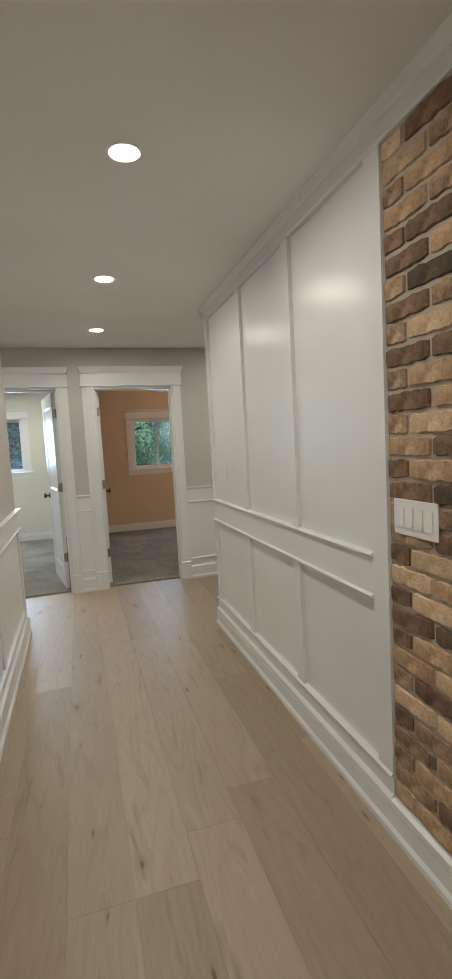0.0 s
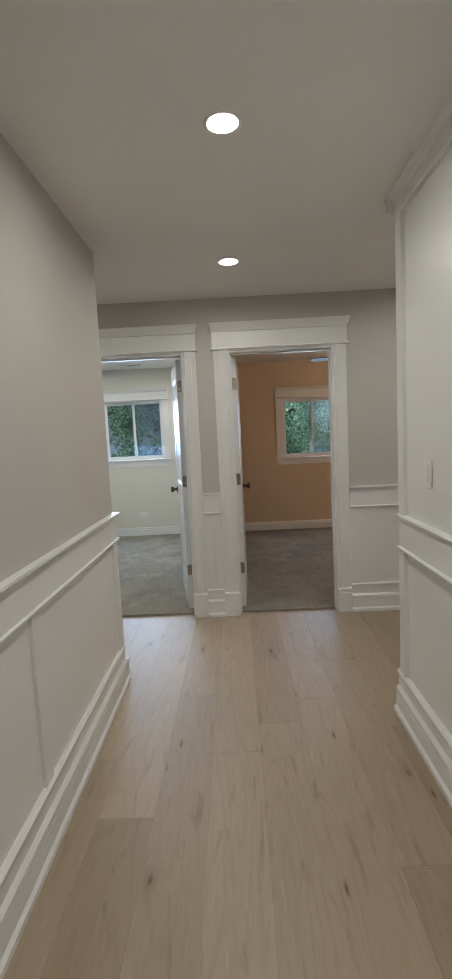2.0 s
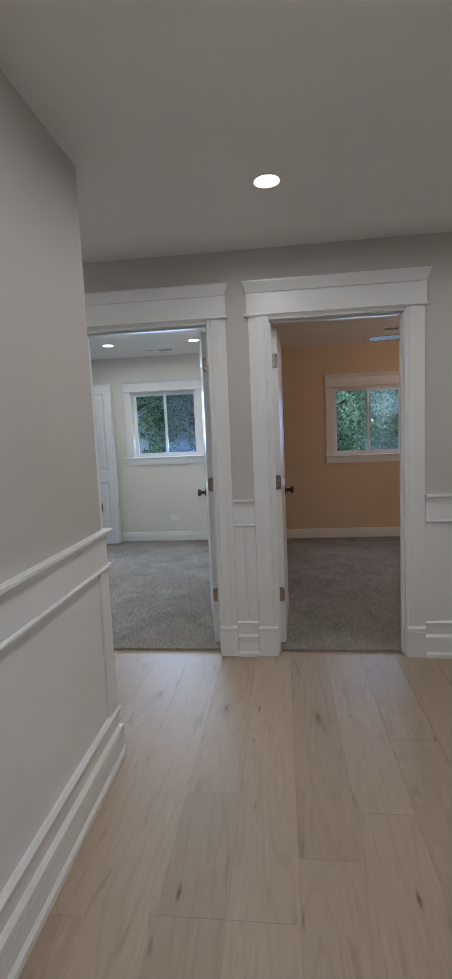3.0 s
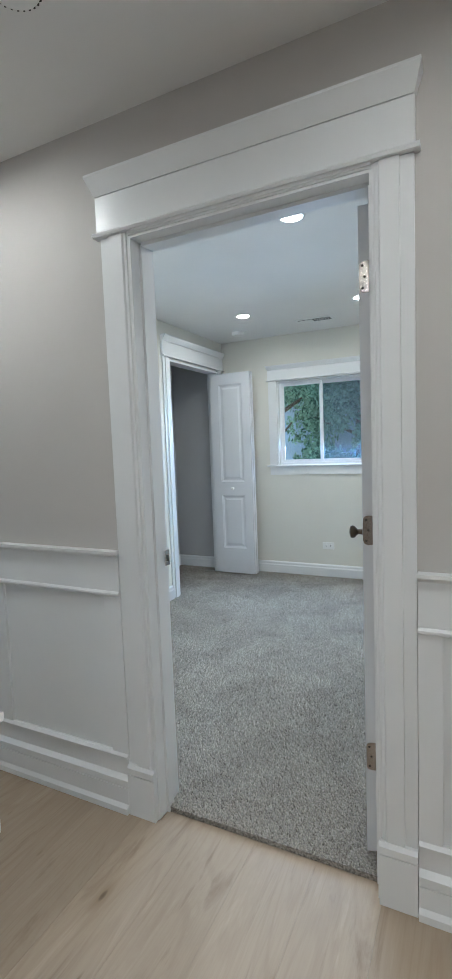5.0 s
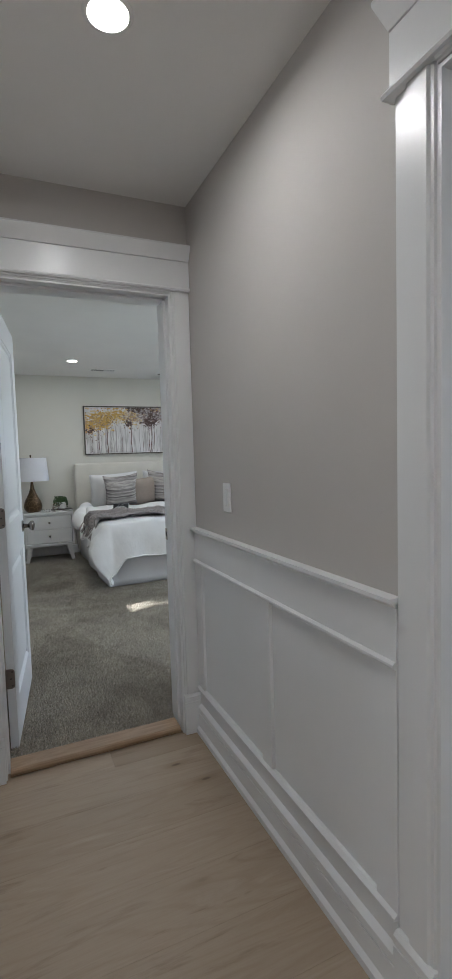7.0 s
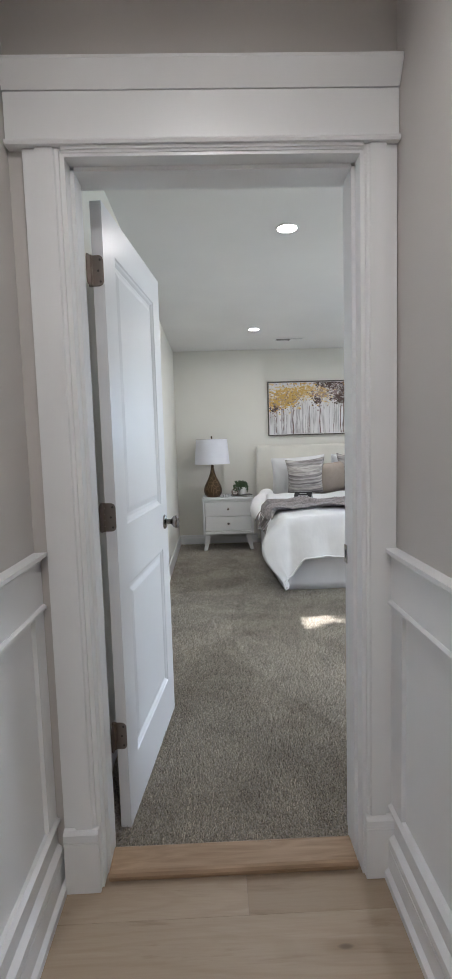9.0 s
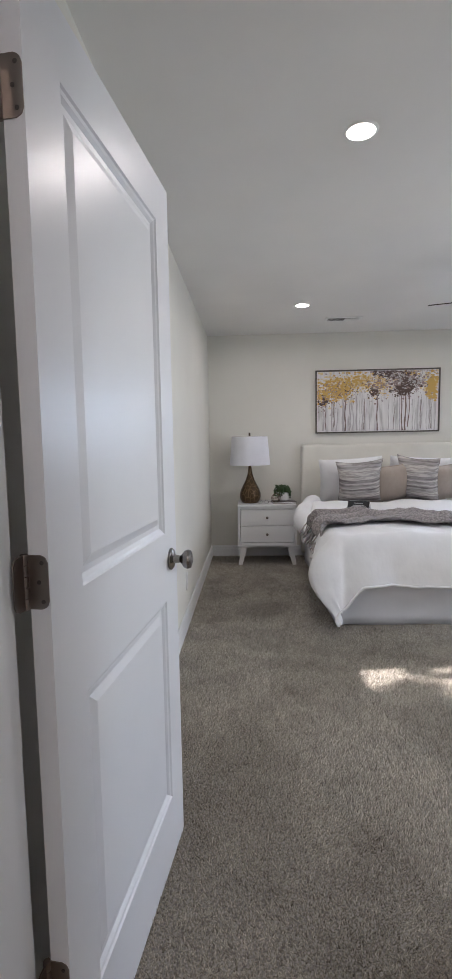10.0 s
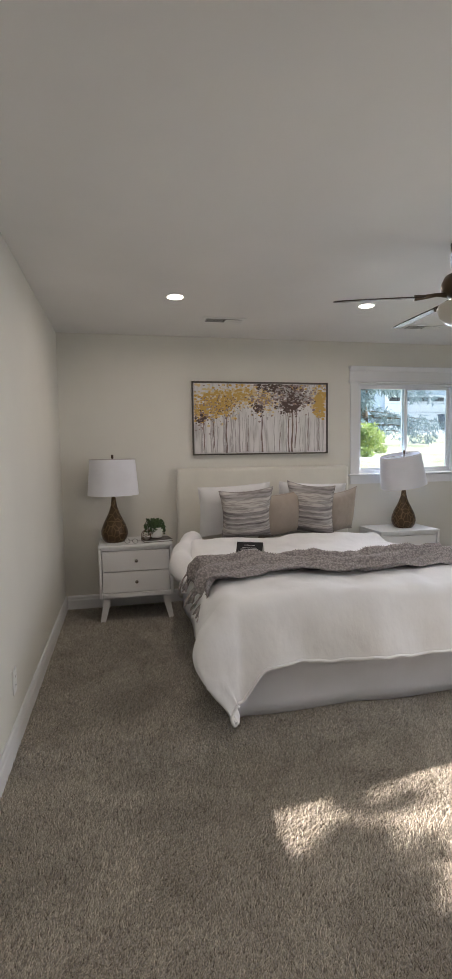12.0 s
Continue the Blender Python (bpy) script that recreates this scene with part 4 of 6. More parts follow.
def vent(m, label="white ceiling air register with dark slots"):
    root = thing("ceiling_vent", label, "vent", m)
    bm = bmesh.new()
    rounded(bm, -0.075, 0.075, -0.17, 0.17, -0.006, 0, 0.002, 1)
    part("plate", bm, M_PLASTIC, root)
    bm = bmesh.new()
    slab(bm, PLAN, -0.045, 0.045, -0.14, 0.14, -0.0075, -0.0062)
    part("slot_backing", bm, M_DARK, root)
    for i in range(24):
        bm = bmesh.new()
        y = -0.134 + i * 0.0115 + (0.008 if i > 11 else 0)
        s = 1 if i > 11 else -0.6
        prism(bm, [(-0.045, y, -0.0076), (-0.045, y + 0.003, -0.0076), (-0.045, y + 0.003 + 0.006 * s, -0.0125), (-0.045, y + 0.006 * s, -0.0125)], [(0.045, y, -0.0076), (0.045, y + 0.003, -0.0076), (0.045, y + 0.003 + 0.006 * s, -0.0125), (0.045, y + 0.006 * s, -0.0125)])
        part("slat", bm, M_PLASTIC, root)
    return root


v = vent(pose(-6.49, 5.785, CEIL))
copy_thing(v, pose(-6.46, 7.52, CEIL))
copy_thing(v, pose(-0.96, 8.38, CEIL, 0, 0, 90))
copy_thing(v, pose(1.72, 8.0, CEIL, 0, 0, 90))

sm = thing("smoke_detector", "round white smoke detector on the ceiling", "smoke detector", pose(-0.674, 4.904, CEIL))
bm = bmesh.new()
lathe(bm, [(0.068, 0.0), (0.068, -0.012), (0.062, -0.016), (0.060, -0.030), (0.050, -0.038), (0, -0.040)], 36)
part("body", bm, M_PLASTIC, sm, smooth=40)
for i in range(28):
    a = math.pi * 2 * i / 28
    bm = bmesh.new()
    rounded(bm, 0.0605, 0.0655, -0.0025, 0.0025, -0.029, -0.016, 0.0006, 1)
    part("grille_rib", bm, M_DARK, sm, m=pose(0, 0, 0, 0, 0, math.degrees(a)))
bm = bmesh.new()
rounded(bm, -0.018, 0.018, -0.036, -0.016, -0.042, -0.037, 0.001, 1)
part("display", bm, M_DARK, sm)
sd = thing("ceiling_sensor", "small round white ceiling detector", "smoke detector", pose(-1.73, 8.447, CEIL))
bm = bmesh.new()
lathe(bm, [(0.065, 0.0), (0.065, -0.014), (0.055, -0.03), (0, -0.034)], 28)
part("body", bm, M_PLASTIC, sd, smooth=40)


# ---- switches and outlets ----
def rocker(m, gangs=1, label="white wall switch plate with one rocker"):
    root = thing("light_switch", label, "light switch", m)
    w = 0.07 + 0.046 * (gangs - 1)
    bm = bmesh.new()
    rounded(bm, -w / 2, w / 2, 0, 0.006, -0.058, 0.058, 0.0025, 2)
    part("plate", bm, M_PLASTIC, root)
    for i in range(gangs):
        x = (i - (gangs - 1) / 2) * 0.046
        bm = bmesh.new()
        slab(bm, PLAN, x - 0.0175, x + 0.0175, 0.0061, 0.0066, -0.034, 0.034)
        part("rocker_surround", bm, M_CREAM, root)
        bm = bmesh.new()
        prism(bm, [(x - 0.016, 0.0067, -0.0325), (x - 0.016, 0.0067, 0.0325), (x - 0.016, 0.0085, 0.0325), (x - 0.016, 0.0115, -0.031)],
              [(x + 0.016, 0.0067, -0.0325), (x + 0.016, 0.0067, 0.0325), (x + 0.016, 0.0085, 0.0325), (x + 0.016, 0.0115, -0.031)])
        part("rocker", bm, M_PLASTIC, root)
    return root


def outlet(m, label="white double wall outlet"):
    root = thing("wall_outlet", label, "outlet", m)
    bm = bmesh.new()
    rounded(bm, -0.058, 0.058, 0, 0.006, -0.035, 0.035, 0.0025, 2)
    part("plate", bm, M_PLASTIC, root)
    for x in (-0.022, 0.022):
        bm = bmesh.new()
        rounded(bm, x - 0.017, x + 0.017, 0.0055, 0.008, -0.016, 0.016, 0.001, 1)
        part("socket", bm, M_PLASTIC, root)
        for dz in (-0.006, 0.006):
            bm = bmesh.new()
            slab(bm, PLAN, x - 0.006, x + 0.004, 0.0081, 0.0086, dz - 0.0012, dz + 0.0012)
            part("slot", bm, M_DARK, root)
    return root


# plate faces +y in its own space
rocker(pose(-1.81, Y_FAR, 1.148, 0, 0, 180))
rocker(pose(X_RIGHT - 0.003, 3.60, 1.22, 0, 0, 90), label="white switch on glossy white panelling")
outlet(pose(X_LEFT + 0.004, 2.78, 0.44, 0, 0, -90) @ pose(0, 0, 0, 0, 90, 0), "white upright outlet in a wainscot panel")
outlet(pose(-0.99, Y_ROOM_N, 0.33, 0, 0, 180))
outlet(pose(-4.98, Y_BED_S, 0.33, 0, 0, 0) @ pose(0, 0, 0, 0, 90, 0), "white upright outlet on a cream wall")


# ---- bedroom ----
def smoothstep(a, b, x):
    t = min(max((x - a) / (b - a), 0), 1)
    return t * t * (3 - 2 * t)


def grid_mesh(name, nu, nv, fn, material, thick=0.0, smooth=180):
    """A sheet of nu by nv points given by fn(i/nu, j/nv); a second skin below it when thick."""
    verts = [fn(i / (nu - 1), j / (nv - 1)) for j in range(nv) for i in range(nu)]
    faces = [(j * nu + i, j * nu + i + 1, (j + 1) * nu + i + 1, (j + 1) * nu + i) for j in range(nv - 1) for i in range(nu - 1)]
    me = bpy.data.meshes.new(name)
    me.from_pydata([tuple(v) for v in verts], [], faces)
    me.materials.append(material)
    me.shade_smooth()
    ob = new(name, me)
    if thick:
        mod = ob.modifiers.new("thickness", "SOLIDIFY")
        mod.thickness = thick
        mod.offset = -1
    return ob


BED_Y, BED_W, BED_FOOT, BED_HEAD, BED_TOP = 6.265, 1.60, -5.06, -6.97, 0.62
bed = thing("bed", "queen bed with cream upholstered headboard and pale skirt", "bed", pose(-6.0, BED_Y, 0.018))


def loc(x, y, z):
    return Vector((x + 6.0, y - BED_Y, z - 0.018))


bm = bmesh.new()
rounded(bm, -1.06, -0.97, -0.83, 0.83, 0.05, 1.235, 0.035, 4)
part("headboard", bm, M_HEADB, bed, "cream padded headboard", smooth=60)
bm = bmesh.new()
rounded(bm, -0.965, 1.01, -0.76, 0.76, 0.20, 0.34, 0.03, 2)
part("box_spring", bm, M_SKIRT, bed, smooth=50)
bm = bmesh.new()
rounded(bm, -0.965, 1.02, -0.76, 0.76, 0.342, 0.585, 0.06, 4)
part("mattress", bm, M_LINEN, bed, smooth=60)


def skirt_pt(u, v):
    per = u * (1.97 * 2 + 1.58)
    if per < 1.97:
        x, y, nx, ny = -0.95 + per, -0.79, 0, -1
    elif per < 1.97 + 1.58:
        x, y, nx, ny = 1.025, -0.79 + (per - 1.97), 1, 0
    else:
        x, y, nx, ny = 1.025 - (per - 1.97 - 1.58), 0.79, 0, 1
    w = 0.010 * math.sin(per * 9.0) * (1 - v) + 0.006 * noise.noise((per * 4, 0, 1.0)) + 0.02 * (1 - v) * 0.5
    cr = math.exp(-((per - 1.97) / 0.05) ** 2) * 0.03 * (1 - v)
    return Vector((x + nx * (w + cr), y + ny * w, 0.006 + v * 0.33))


sk = grid_mesh("bed_skirt", 220, 6, skirt_pt, M_SKIRT, 0.003)
sk.parent = bed
tagged(sk, "pale grey-white bed skirt")
for x in (-0.9, 0.95):
    for y in (-0.7, 0.7):
        bm = bmesh.new()
        rounded(bm, x - 0.03, x + 0.03, y - 0.03, y + 0.03, 0.0, 0.20, 0.004, 1)
        part("leg", bm, M_FRAME, bed)


def drape(a, b, top, hw, foot, head, drop_side, flare, amp, seed):
    """Cloth point: a across (metres from the middle), b along from the head; it falls over the edges."""
    r = 0.07
    ea, eb = max(abs(a) - hw, 0), max(b - foot, 0)
    s = 1 if a > 0 else -1
    x, y = min(b, foot), max(min(a, hw), -hw)
    z = top
    puff = 0.030 * noise.noise((a * 2.0 + seed, b * 2.2, 0.3)) + 0.013 * noise.noise((a * 7 + seed, b * 6, 2.1))
    e = math.hypot(ea, eb)
    if e > 0:
        k = 1 - math.exp(-e / r)
        out = r * k + flare * e
        dx, dy = (eb / e), (ea / e) * s
        both = min(ea, eb) / max(e, 1e-6)
        out += 0.17 * both * smoothstep(0.0, 0.35, e) * (1 - 0.5 * smoothstep(0.42, 0.62, e))
        tpos = a if eb > ea else b
        fold = 1.7 * amp * smoothstep(0.05, 0.4, e) * (math.sin(tpos * 9.5 + seed) * 0.55 + noise.noise((tpos * 5, seed, e * 1.5)))
        out += fold
        x += dx * out
        y += dy * out
        z = top - (e - r * k * 0.75) * (1 - 0.10 * both)
        z += 0.008 * noise.noise((a * 9, b * 9, 5.0))
    return Vector((x, y, z + puff * (1 if e == 0 else math.exp(-e * 6)) + 0.012 * noise.noise((a * 4.2, b * 4.7, seed + 4.0)) + 0.010 * (0.3 - abs(noise.noise((a * 5.0 + b * 2.0, b * 6.5, seed + 9.0))))))


HW, FOOT = 0.76, 2.01


def comforter_pt(u, v):
    side = 0.37 + 0.025 * math.sin(v * 23) + 0.24 * smoothstep(0.55, 0.92, v)
    a = (u * 2 - 1) * (HW + side)
    foot_e = 0.405 + 0.012 * math.sin(a * 3.0)
    corner = smoothstep(HW - 0.14, HW + 0.02, -a)
    foot_e += 0.16 * corner
    b = 0.55 + v * (FOOT + foot_e - 0.55)
    over_a, over_b = max(abs(a) - HW, 0), max(b - FOOT, 0)
    reach = math.hypot(over_a, over_b)
    if min(over_a, over_b) > 0 and reach > 0.50:
        cut = (0.50 + 0.24 * (1 - math.exp((0.50 - reach) / 0.24))) / reach
        a = math.copysign(HW + over_a * cut, a)
        b = FOOT + over_b * cut
    p = drape(a, b, 0.665, HW, FOOT, 0, side, 0.10, 0.020, 1.7)
    ea = max(-a - HW, 0)
    p.y -= 0.075 * smoothstep(1.3, 1.85, b) * math.sin(min(ea / 0.55, 1) * math.pi)
    p.z += 0.012 * noise.noise((a * 11, b * 3.0, 8.0)) * smoothstep(0.0, 0.1, max(ea, b - FOOT))
    eb = max(b - FOOT, 0)
    tip = smoothstep(0.28, 0.78, math.hypot(ea, eb)) * smoothstep(0.0, 0.25, eb) * smoothstep(0.0, 0.2, ea)
    p.y += 0.14 * tip
    p.x += 0.03 * tip
    # turned-back thick edge near the pillows
    p.z += 0.035 * math.exp(-((b - 0.60) / 0.09) ** 2)
    p.z = max(p.z, 0.030 + 0.006 * math.sin(a * 30))
    return Vector((-6.97 + p.x, BED_Y + p.y, p.z))


cf2 = thing("comforter", "rumpled white comforter draped over the bed", "bedding")
grid_mesh("cover", 160, 160, comforter_pt, M_COMFORTER, -0.018).parent = cf2
bm = bmesh.new()
tube(bm, [comforter_pt(k / 160, 1.0) for k in range(161)], 0.008, 7)
part("hem", bm, M_LINEN, cf2, smooth=60)


def fold_pt(u, v):
    # the bulky roll of comforter that spills over the mattress edge beside the nightstand
    ang = v * 2 * math.pi
    t = u
    cx = -6.60 + 0.72 * t
    cy = 5.56 - 0.19 * math.sin(min(t * 1.35, 1) * math.pi * 0.55)
    cz = 0.685 - 0.19 * t ** 1.3
    r = (0.075 + 0.02 * noise.noise((t * 5, 0, 0))) * (smoothstep(-0.02, 0.16, t) * (1 - 0.75 * smoothstep(0.75, 1.0, t)))
    return Vector((cx, cy + 1.1 * r * math.cos(ang), cz + r * math.sin(ang) * 1.15))


ft = grid_mesh("comforter_fold", 40, 20, fold_pt, M_COMFORTER)
ft.name = "folded_blanket"
tagged(ft, "white folded comforter edge bulging at the bedside", "bedding")


def throw_pt(u, v):
    # across the bed, hanging over one side
    a = -(HW + 0.17) + u * (2 * HW + 0.40)
    b0 = 1.30 - 0.03 * smoothstep(0.2, 1.0, -a) + 0.05 * math.sin(a * 2.2)
    b1 = 1.72 + 0.12 * smoothstep(0.2, 0.9, -a) + 0.04 * math.sin(a * 3.1 + 1)
    b = b0 + v * (b1 - b0)
    p = drape(a, b, 0.665, HW, FOOT, 0, 0.4, 0.12, 0.0, 1.7)
    ruck = 0.062 * max(0, math.sin(v * 15 + 3.4 * noise.noise((a * 2.4, v, 7)) + a * 1.6)) * (0.6 + 0.6 * noise.noise((a * 3, v * 4, 2.2))) + 0.012 * noise.noise((a * 14, b * 14, 3))
    p.z += 0.022 + ruck
    if abs(a) > HW:
        p.y += (-1 if a < 0 else 1) * (0.028 + ruck)
    return Vector((-6.97 + p.x, BED_Y + p.y, p.z))


throw = thing("throw_blanket", "chunky grey knitted throw with tassels across the bed", "blanket", pose(0, 0, 0))
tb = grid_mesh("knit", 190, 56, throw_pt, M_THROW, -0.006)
tb.parent = throw
rng = random.Random(8)
bob = bmesh.new()
for i in range(110):
    for j in range(12):
        u, v = (i + 0.5 * (j % 2)) / 110, (j + 0.5) / 12
        p = throw_pt(u, v)
        s = 0.0045 + rng.random() * 0.0015
        vs = [bob.verts.new(p + Vector(d) * s + Vector((0, 0, 0.002))) for d in ((1, 0, 0), (-1, 0, 0), (0, 1, 0), (0, -1, 0), (0, 0, 1))]
        for a, b in ((0, 2), (2, 1), (1, 3), (3, 0)):
            bob.faces.new((vs[a], vs[b], vs[4]))
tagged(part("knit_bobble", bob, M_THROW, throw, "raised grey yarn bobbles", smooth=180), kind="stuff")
for i in range(17):
    v = i / 16
    p = throw_pt(0.0, v)
    pts = [p]
    d = Vector((rng.uniform(-0.015, 0.02), -0.012 + rng.uniform(-0.01, 0.01), -0.025))
    for k in range(4):
        pts.append(pts[-1] + d * 0.8 + Vector((rng.uniform(-0.006, 0.006), rng.uniform(-0.004, 0.004), 0)))
    bm = bmesh.new()
    tube(bm, pts, [0.006, 0.0045, 0.009, 0.010, 0.004], 6)
    part("tassel", bm, M_THROW, throw, smooth=60)


def cushion(name, label, material, w, h, t, m, ears=0.05, piping=None):
    n = 26

    def pt(u, v, side):
        x, y = u * 2 - 1, v * 2 - 1
        edge = (1 - abs(x) ** 2.6) * (1 - abs(y) ** 2.6)
        px = x * w / 2 * (1 - ears * (1 - y * y) * abs(x) ** 2)
        py = y * h / 2 * (1 - ears * (1 - x * x) * abs(y) ** 2)
        tt = side * t / 2 * max(edge, 0) ** 0.55 * (1 + 0.12 * noise.noise((px * 7, py * 7, side * 3 + w)))
        return (px, tt + 0.004 * noise.noise((px * 30, py * 30, side)), py)
    verts, faces = [], []
    for side in (1, -1):
        base = len(verts)
        verts += [pt(i / (n - 1), j / (n - 1), side) for j in range(n) for i in range(n)]
        for j in range(n - 1):
            for i in range(n - 1):
                q = (base + j * n + i, base + j * n + i + 1, base + (j + 1) * n + i + 1, base + (j + 1) * n + i)
                faces.append(q if side < 0 else q[::-1])
    bm = bmesh.new()
    vs = [bm.verts.new(v) for v in verts]
    for f in faces:
        bm.faces.new([vs[i] for i in f])
    bmesh.ops.remove_doubles(bm, verts=bm.verts[:], dist=0.0005)
    root = thing(name, label, "pillow", m)
    part("cover", bm, material, root, smooth=180)
    bm = bmesh.new()
    loop = []
    for i in range(4 * 10):
        s, k = divmod(i, 10)
        k /= 10
        x, y = ((-1 + 2 * k, -1), (1, -1 + 2 * k), (1 - 2 * k, 1), (-1, 1 - 2 * k))[s]
        loop.append((x * w / 2 * (1 - ears * (1 - y * y) * abs(x) ** 2), 0, y * h / 2 * (1 - ears * (1 - x * x) * abs(y) ** 2)))
    loop.append(loop[0])
    tube(bm, loop, 0.0035, 5)
    part("seam", bm, material, root, smooth=60)
    return root


def lean(x, y, z, turn, tilt, roll=0):
    """Pillow pose: faces the foot of the bed, leaning back by tilt."""
    return pose(x, y, z, 0, 0, -90 + turn) @ pose(0, 0, 0, tilt, 0, 0) @ pose(0, 0, 0, 0, roll, 0)


cushion("bed_pillow", "white cotton sleeping pillow propped on the headboard", M_LINEN, 0.64, 0.46, 0.20, lean(-6.78, 5.92, 0.89, 0, -14, 3), 0.06)
cushion("bed_pillow", "white cotton sleeping pillow beside another pillow", M_LINEN, 0.64, 0.46, 0.20, lean(-6.78, 6.62, 0.89, 0, -14, -3), 0.06)
cushion("throw_pillow", "grey striped woven square throw pillow", M_STRIPE, 0.44, 0.46, 0.18, lean(-6.47, 5.95, 0.885, -4, -20, 4), 0.13)
cushion("throw_pillow", "plain taupe velvet square throw pillow", M_TAN, 0.43, 0.41, 0.18, lean(-6.54, 6.27, 0.865, 16, -18, 6), 0.13)
cushion("throw_pillow", "grey striped woven square throw pillow", M_STRIPE, 0.42, 0.47, 0.17, lean(-6.50, 6.52, 0.90, -42, -14, -5), 0.13)
cushion("throw_pillow", "plain taupe velvet square throw pillow", M_TAN, 0.40, 0.40, 0.17, lean(-6.56, 6.79, 0.865, 22, -14, 6), 0.13)

card = thing("tent_card", "black folded tent card with white lines of text", "card", pose(-5.74, 5.79, 0.694, 0, 0, 64) @ Matrix.Scale(1.2, 4))
bm = bmesh.new()
prism(bm, [(-0.075, -0.040, 0.0), (-0.075, -0.0385, 0.0), (-0.075, 0.0, 0.0785), (-0.075, 0.0385, 0.0), (-0.075, 0.040, 0.0), (-0.075, 0.0, 0.081)],
      [(0.075, -0.040, 0.0), (0.075, -0.0385, 0.0), (0.075, 0.0, 0.0785), (0.075, 0.0385, 0.0), (0.075, 0.040, 0.0), (0.075, 0.0, 0.081)])
part("card_stock", bm, M_PAPER, card)
slope = math.degrees(math.atan2(0.081, 0.040))
bm = bmesh.new()
slab(bm, PLAN, -0.074, 0.074, -0.0012, -0.0006, 0.001, 0.088)
face = part("printed_face", bm, M_BLACKCARD, card, m=pose(0, -0.040, 0, 0, 0, 0) @ pose(0, 0, 0, slope - 90, 0, 0))
for z, w in ((0.070, 0.03), (0.054, 0.04), (0.046, 0.05), (0.038, 0.045), (0.030, 0.052), (0.022, 0.035)):
    bm = bmesh.new()
    slab(bm, PLAN, -w, w, -0.0018, -0.0013, z - 0.0014, z + 0.0014)
    part("text_line", bm, M_PAPER, card, m=pose(0, -0.040, 0, slope - 90, 0, 0))


def nightstand(m, label):
    root = thing("nightstand", label, "nightstand", m)
    # front faces +x, width along y
    bm = bmesh.new()
    rounded(bm, -0.21, 0.21, -0.30, 0.30, 0.608, 0.632, 0.004, 2)
    part("top", bm, M_NSTAND, root)
    bm = bmesh.new()
    rounded(bm, -0.205, 0.21, -0.30, -0.277, 0.20, 0.6075, 0.003, 1)
    rounded(bm, -0.205, 0.21, 0.277, 0.30, 0.20, 0.6075, 0.003, 1)
    rounded(bm, -0.205, 0.21, -0.2768, 0.2768, 0.20, 0.235, 0.003, 1)
    rounded(bm, -0.205, -0.19, -0.2768, 0.2768, 0.2352, 0.6075, 0.001, 1)
    rounded(bm, -0.205, 0.19, -0.2768, 0.2768, 0.586, 0.6078, 0.002, 1)
    part("body", bm, M_NSTAND, root)
    for z0, z1 in ((0.241, 0.409), (0.415, 0.583)):
        d = thing("drawer", "", "")
        d.parent = root
        bm = bmesh.new()
        rounded(bm, 0.170, 0.196, -0.272, 0.272, z0, z1, 0.002, 1)
        part("drawer_front", bm, M_NSTAND, d)
        bm = bmesh.new()
        lathe(bm, [(0, 0), (0.006, 0.0), (0.006, 0.012), (0.013, 0.016), (0.013, 0.021), (0, 0.024)], 16, (0.196, 0.0, (z0 + z1) / 2), Matrix.Rotation(radians(90), 3, "Y"))
        part("drawer_knob", bm, M_NICKEL, d, smooth=40)
    for sx in (-1, 1):
        for sy in (-1, 1):
            bm = bmesh.new()
            a = [(sx * 0.16 + dx * 0.028, sy * 0.235 + dy * 0.032, 0.1995) for dx, dy in ((-1, -1), (1, -1), (1, 1), (-1, 1))]
            b = [(sx * 0.185 + dx * 0.018, sy * 0.280 + dy * 0.020, 0.0) for dx, dy in ((-1, -1), (1, -1), (1, 1), (-1, 1))]
            prism(bm, a, b)
            part("leg", bm, M_NSTAND, root)
    return root


NS1 = nightstand(pose(-6.845, 5.055, 0.018), "white lacquered two-drawer nightstand with splayed legs")
nightstand(pose(-6.845, 7.545, 0.018), "white lacquered two-drawer nightstand below the window")


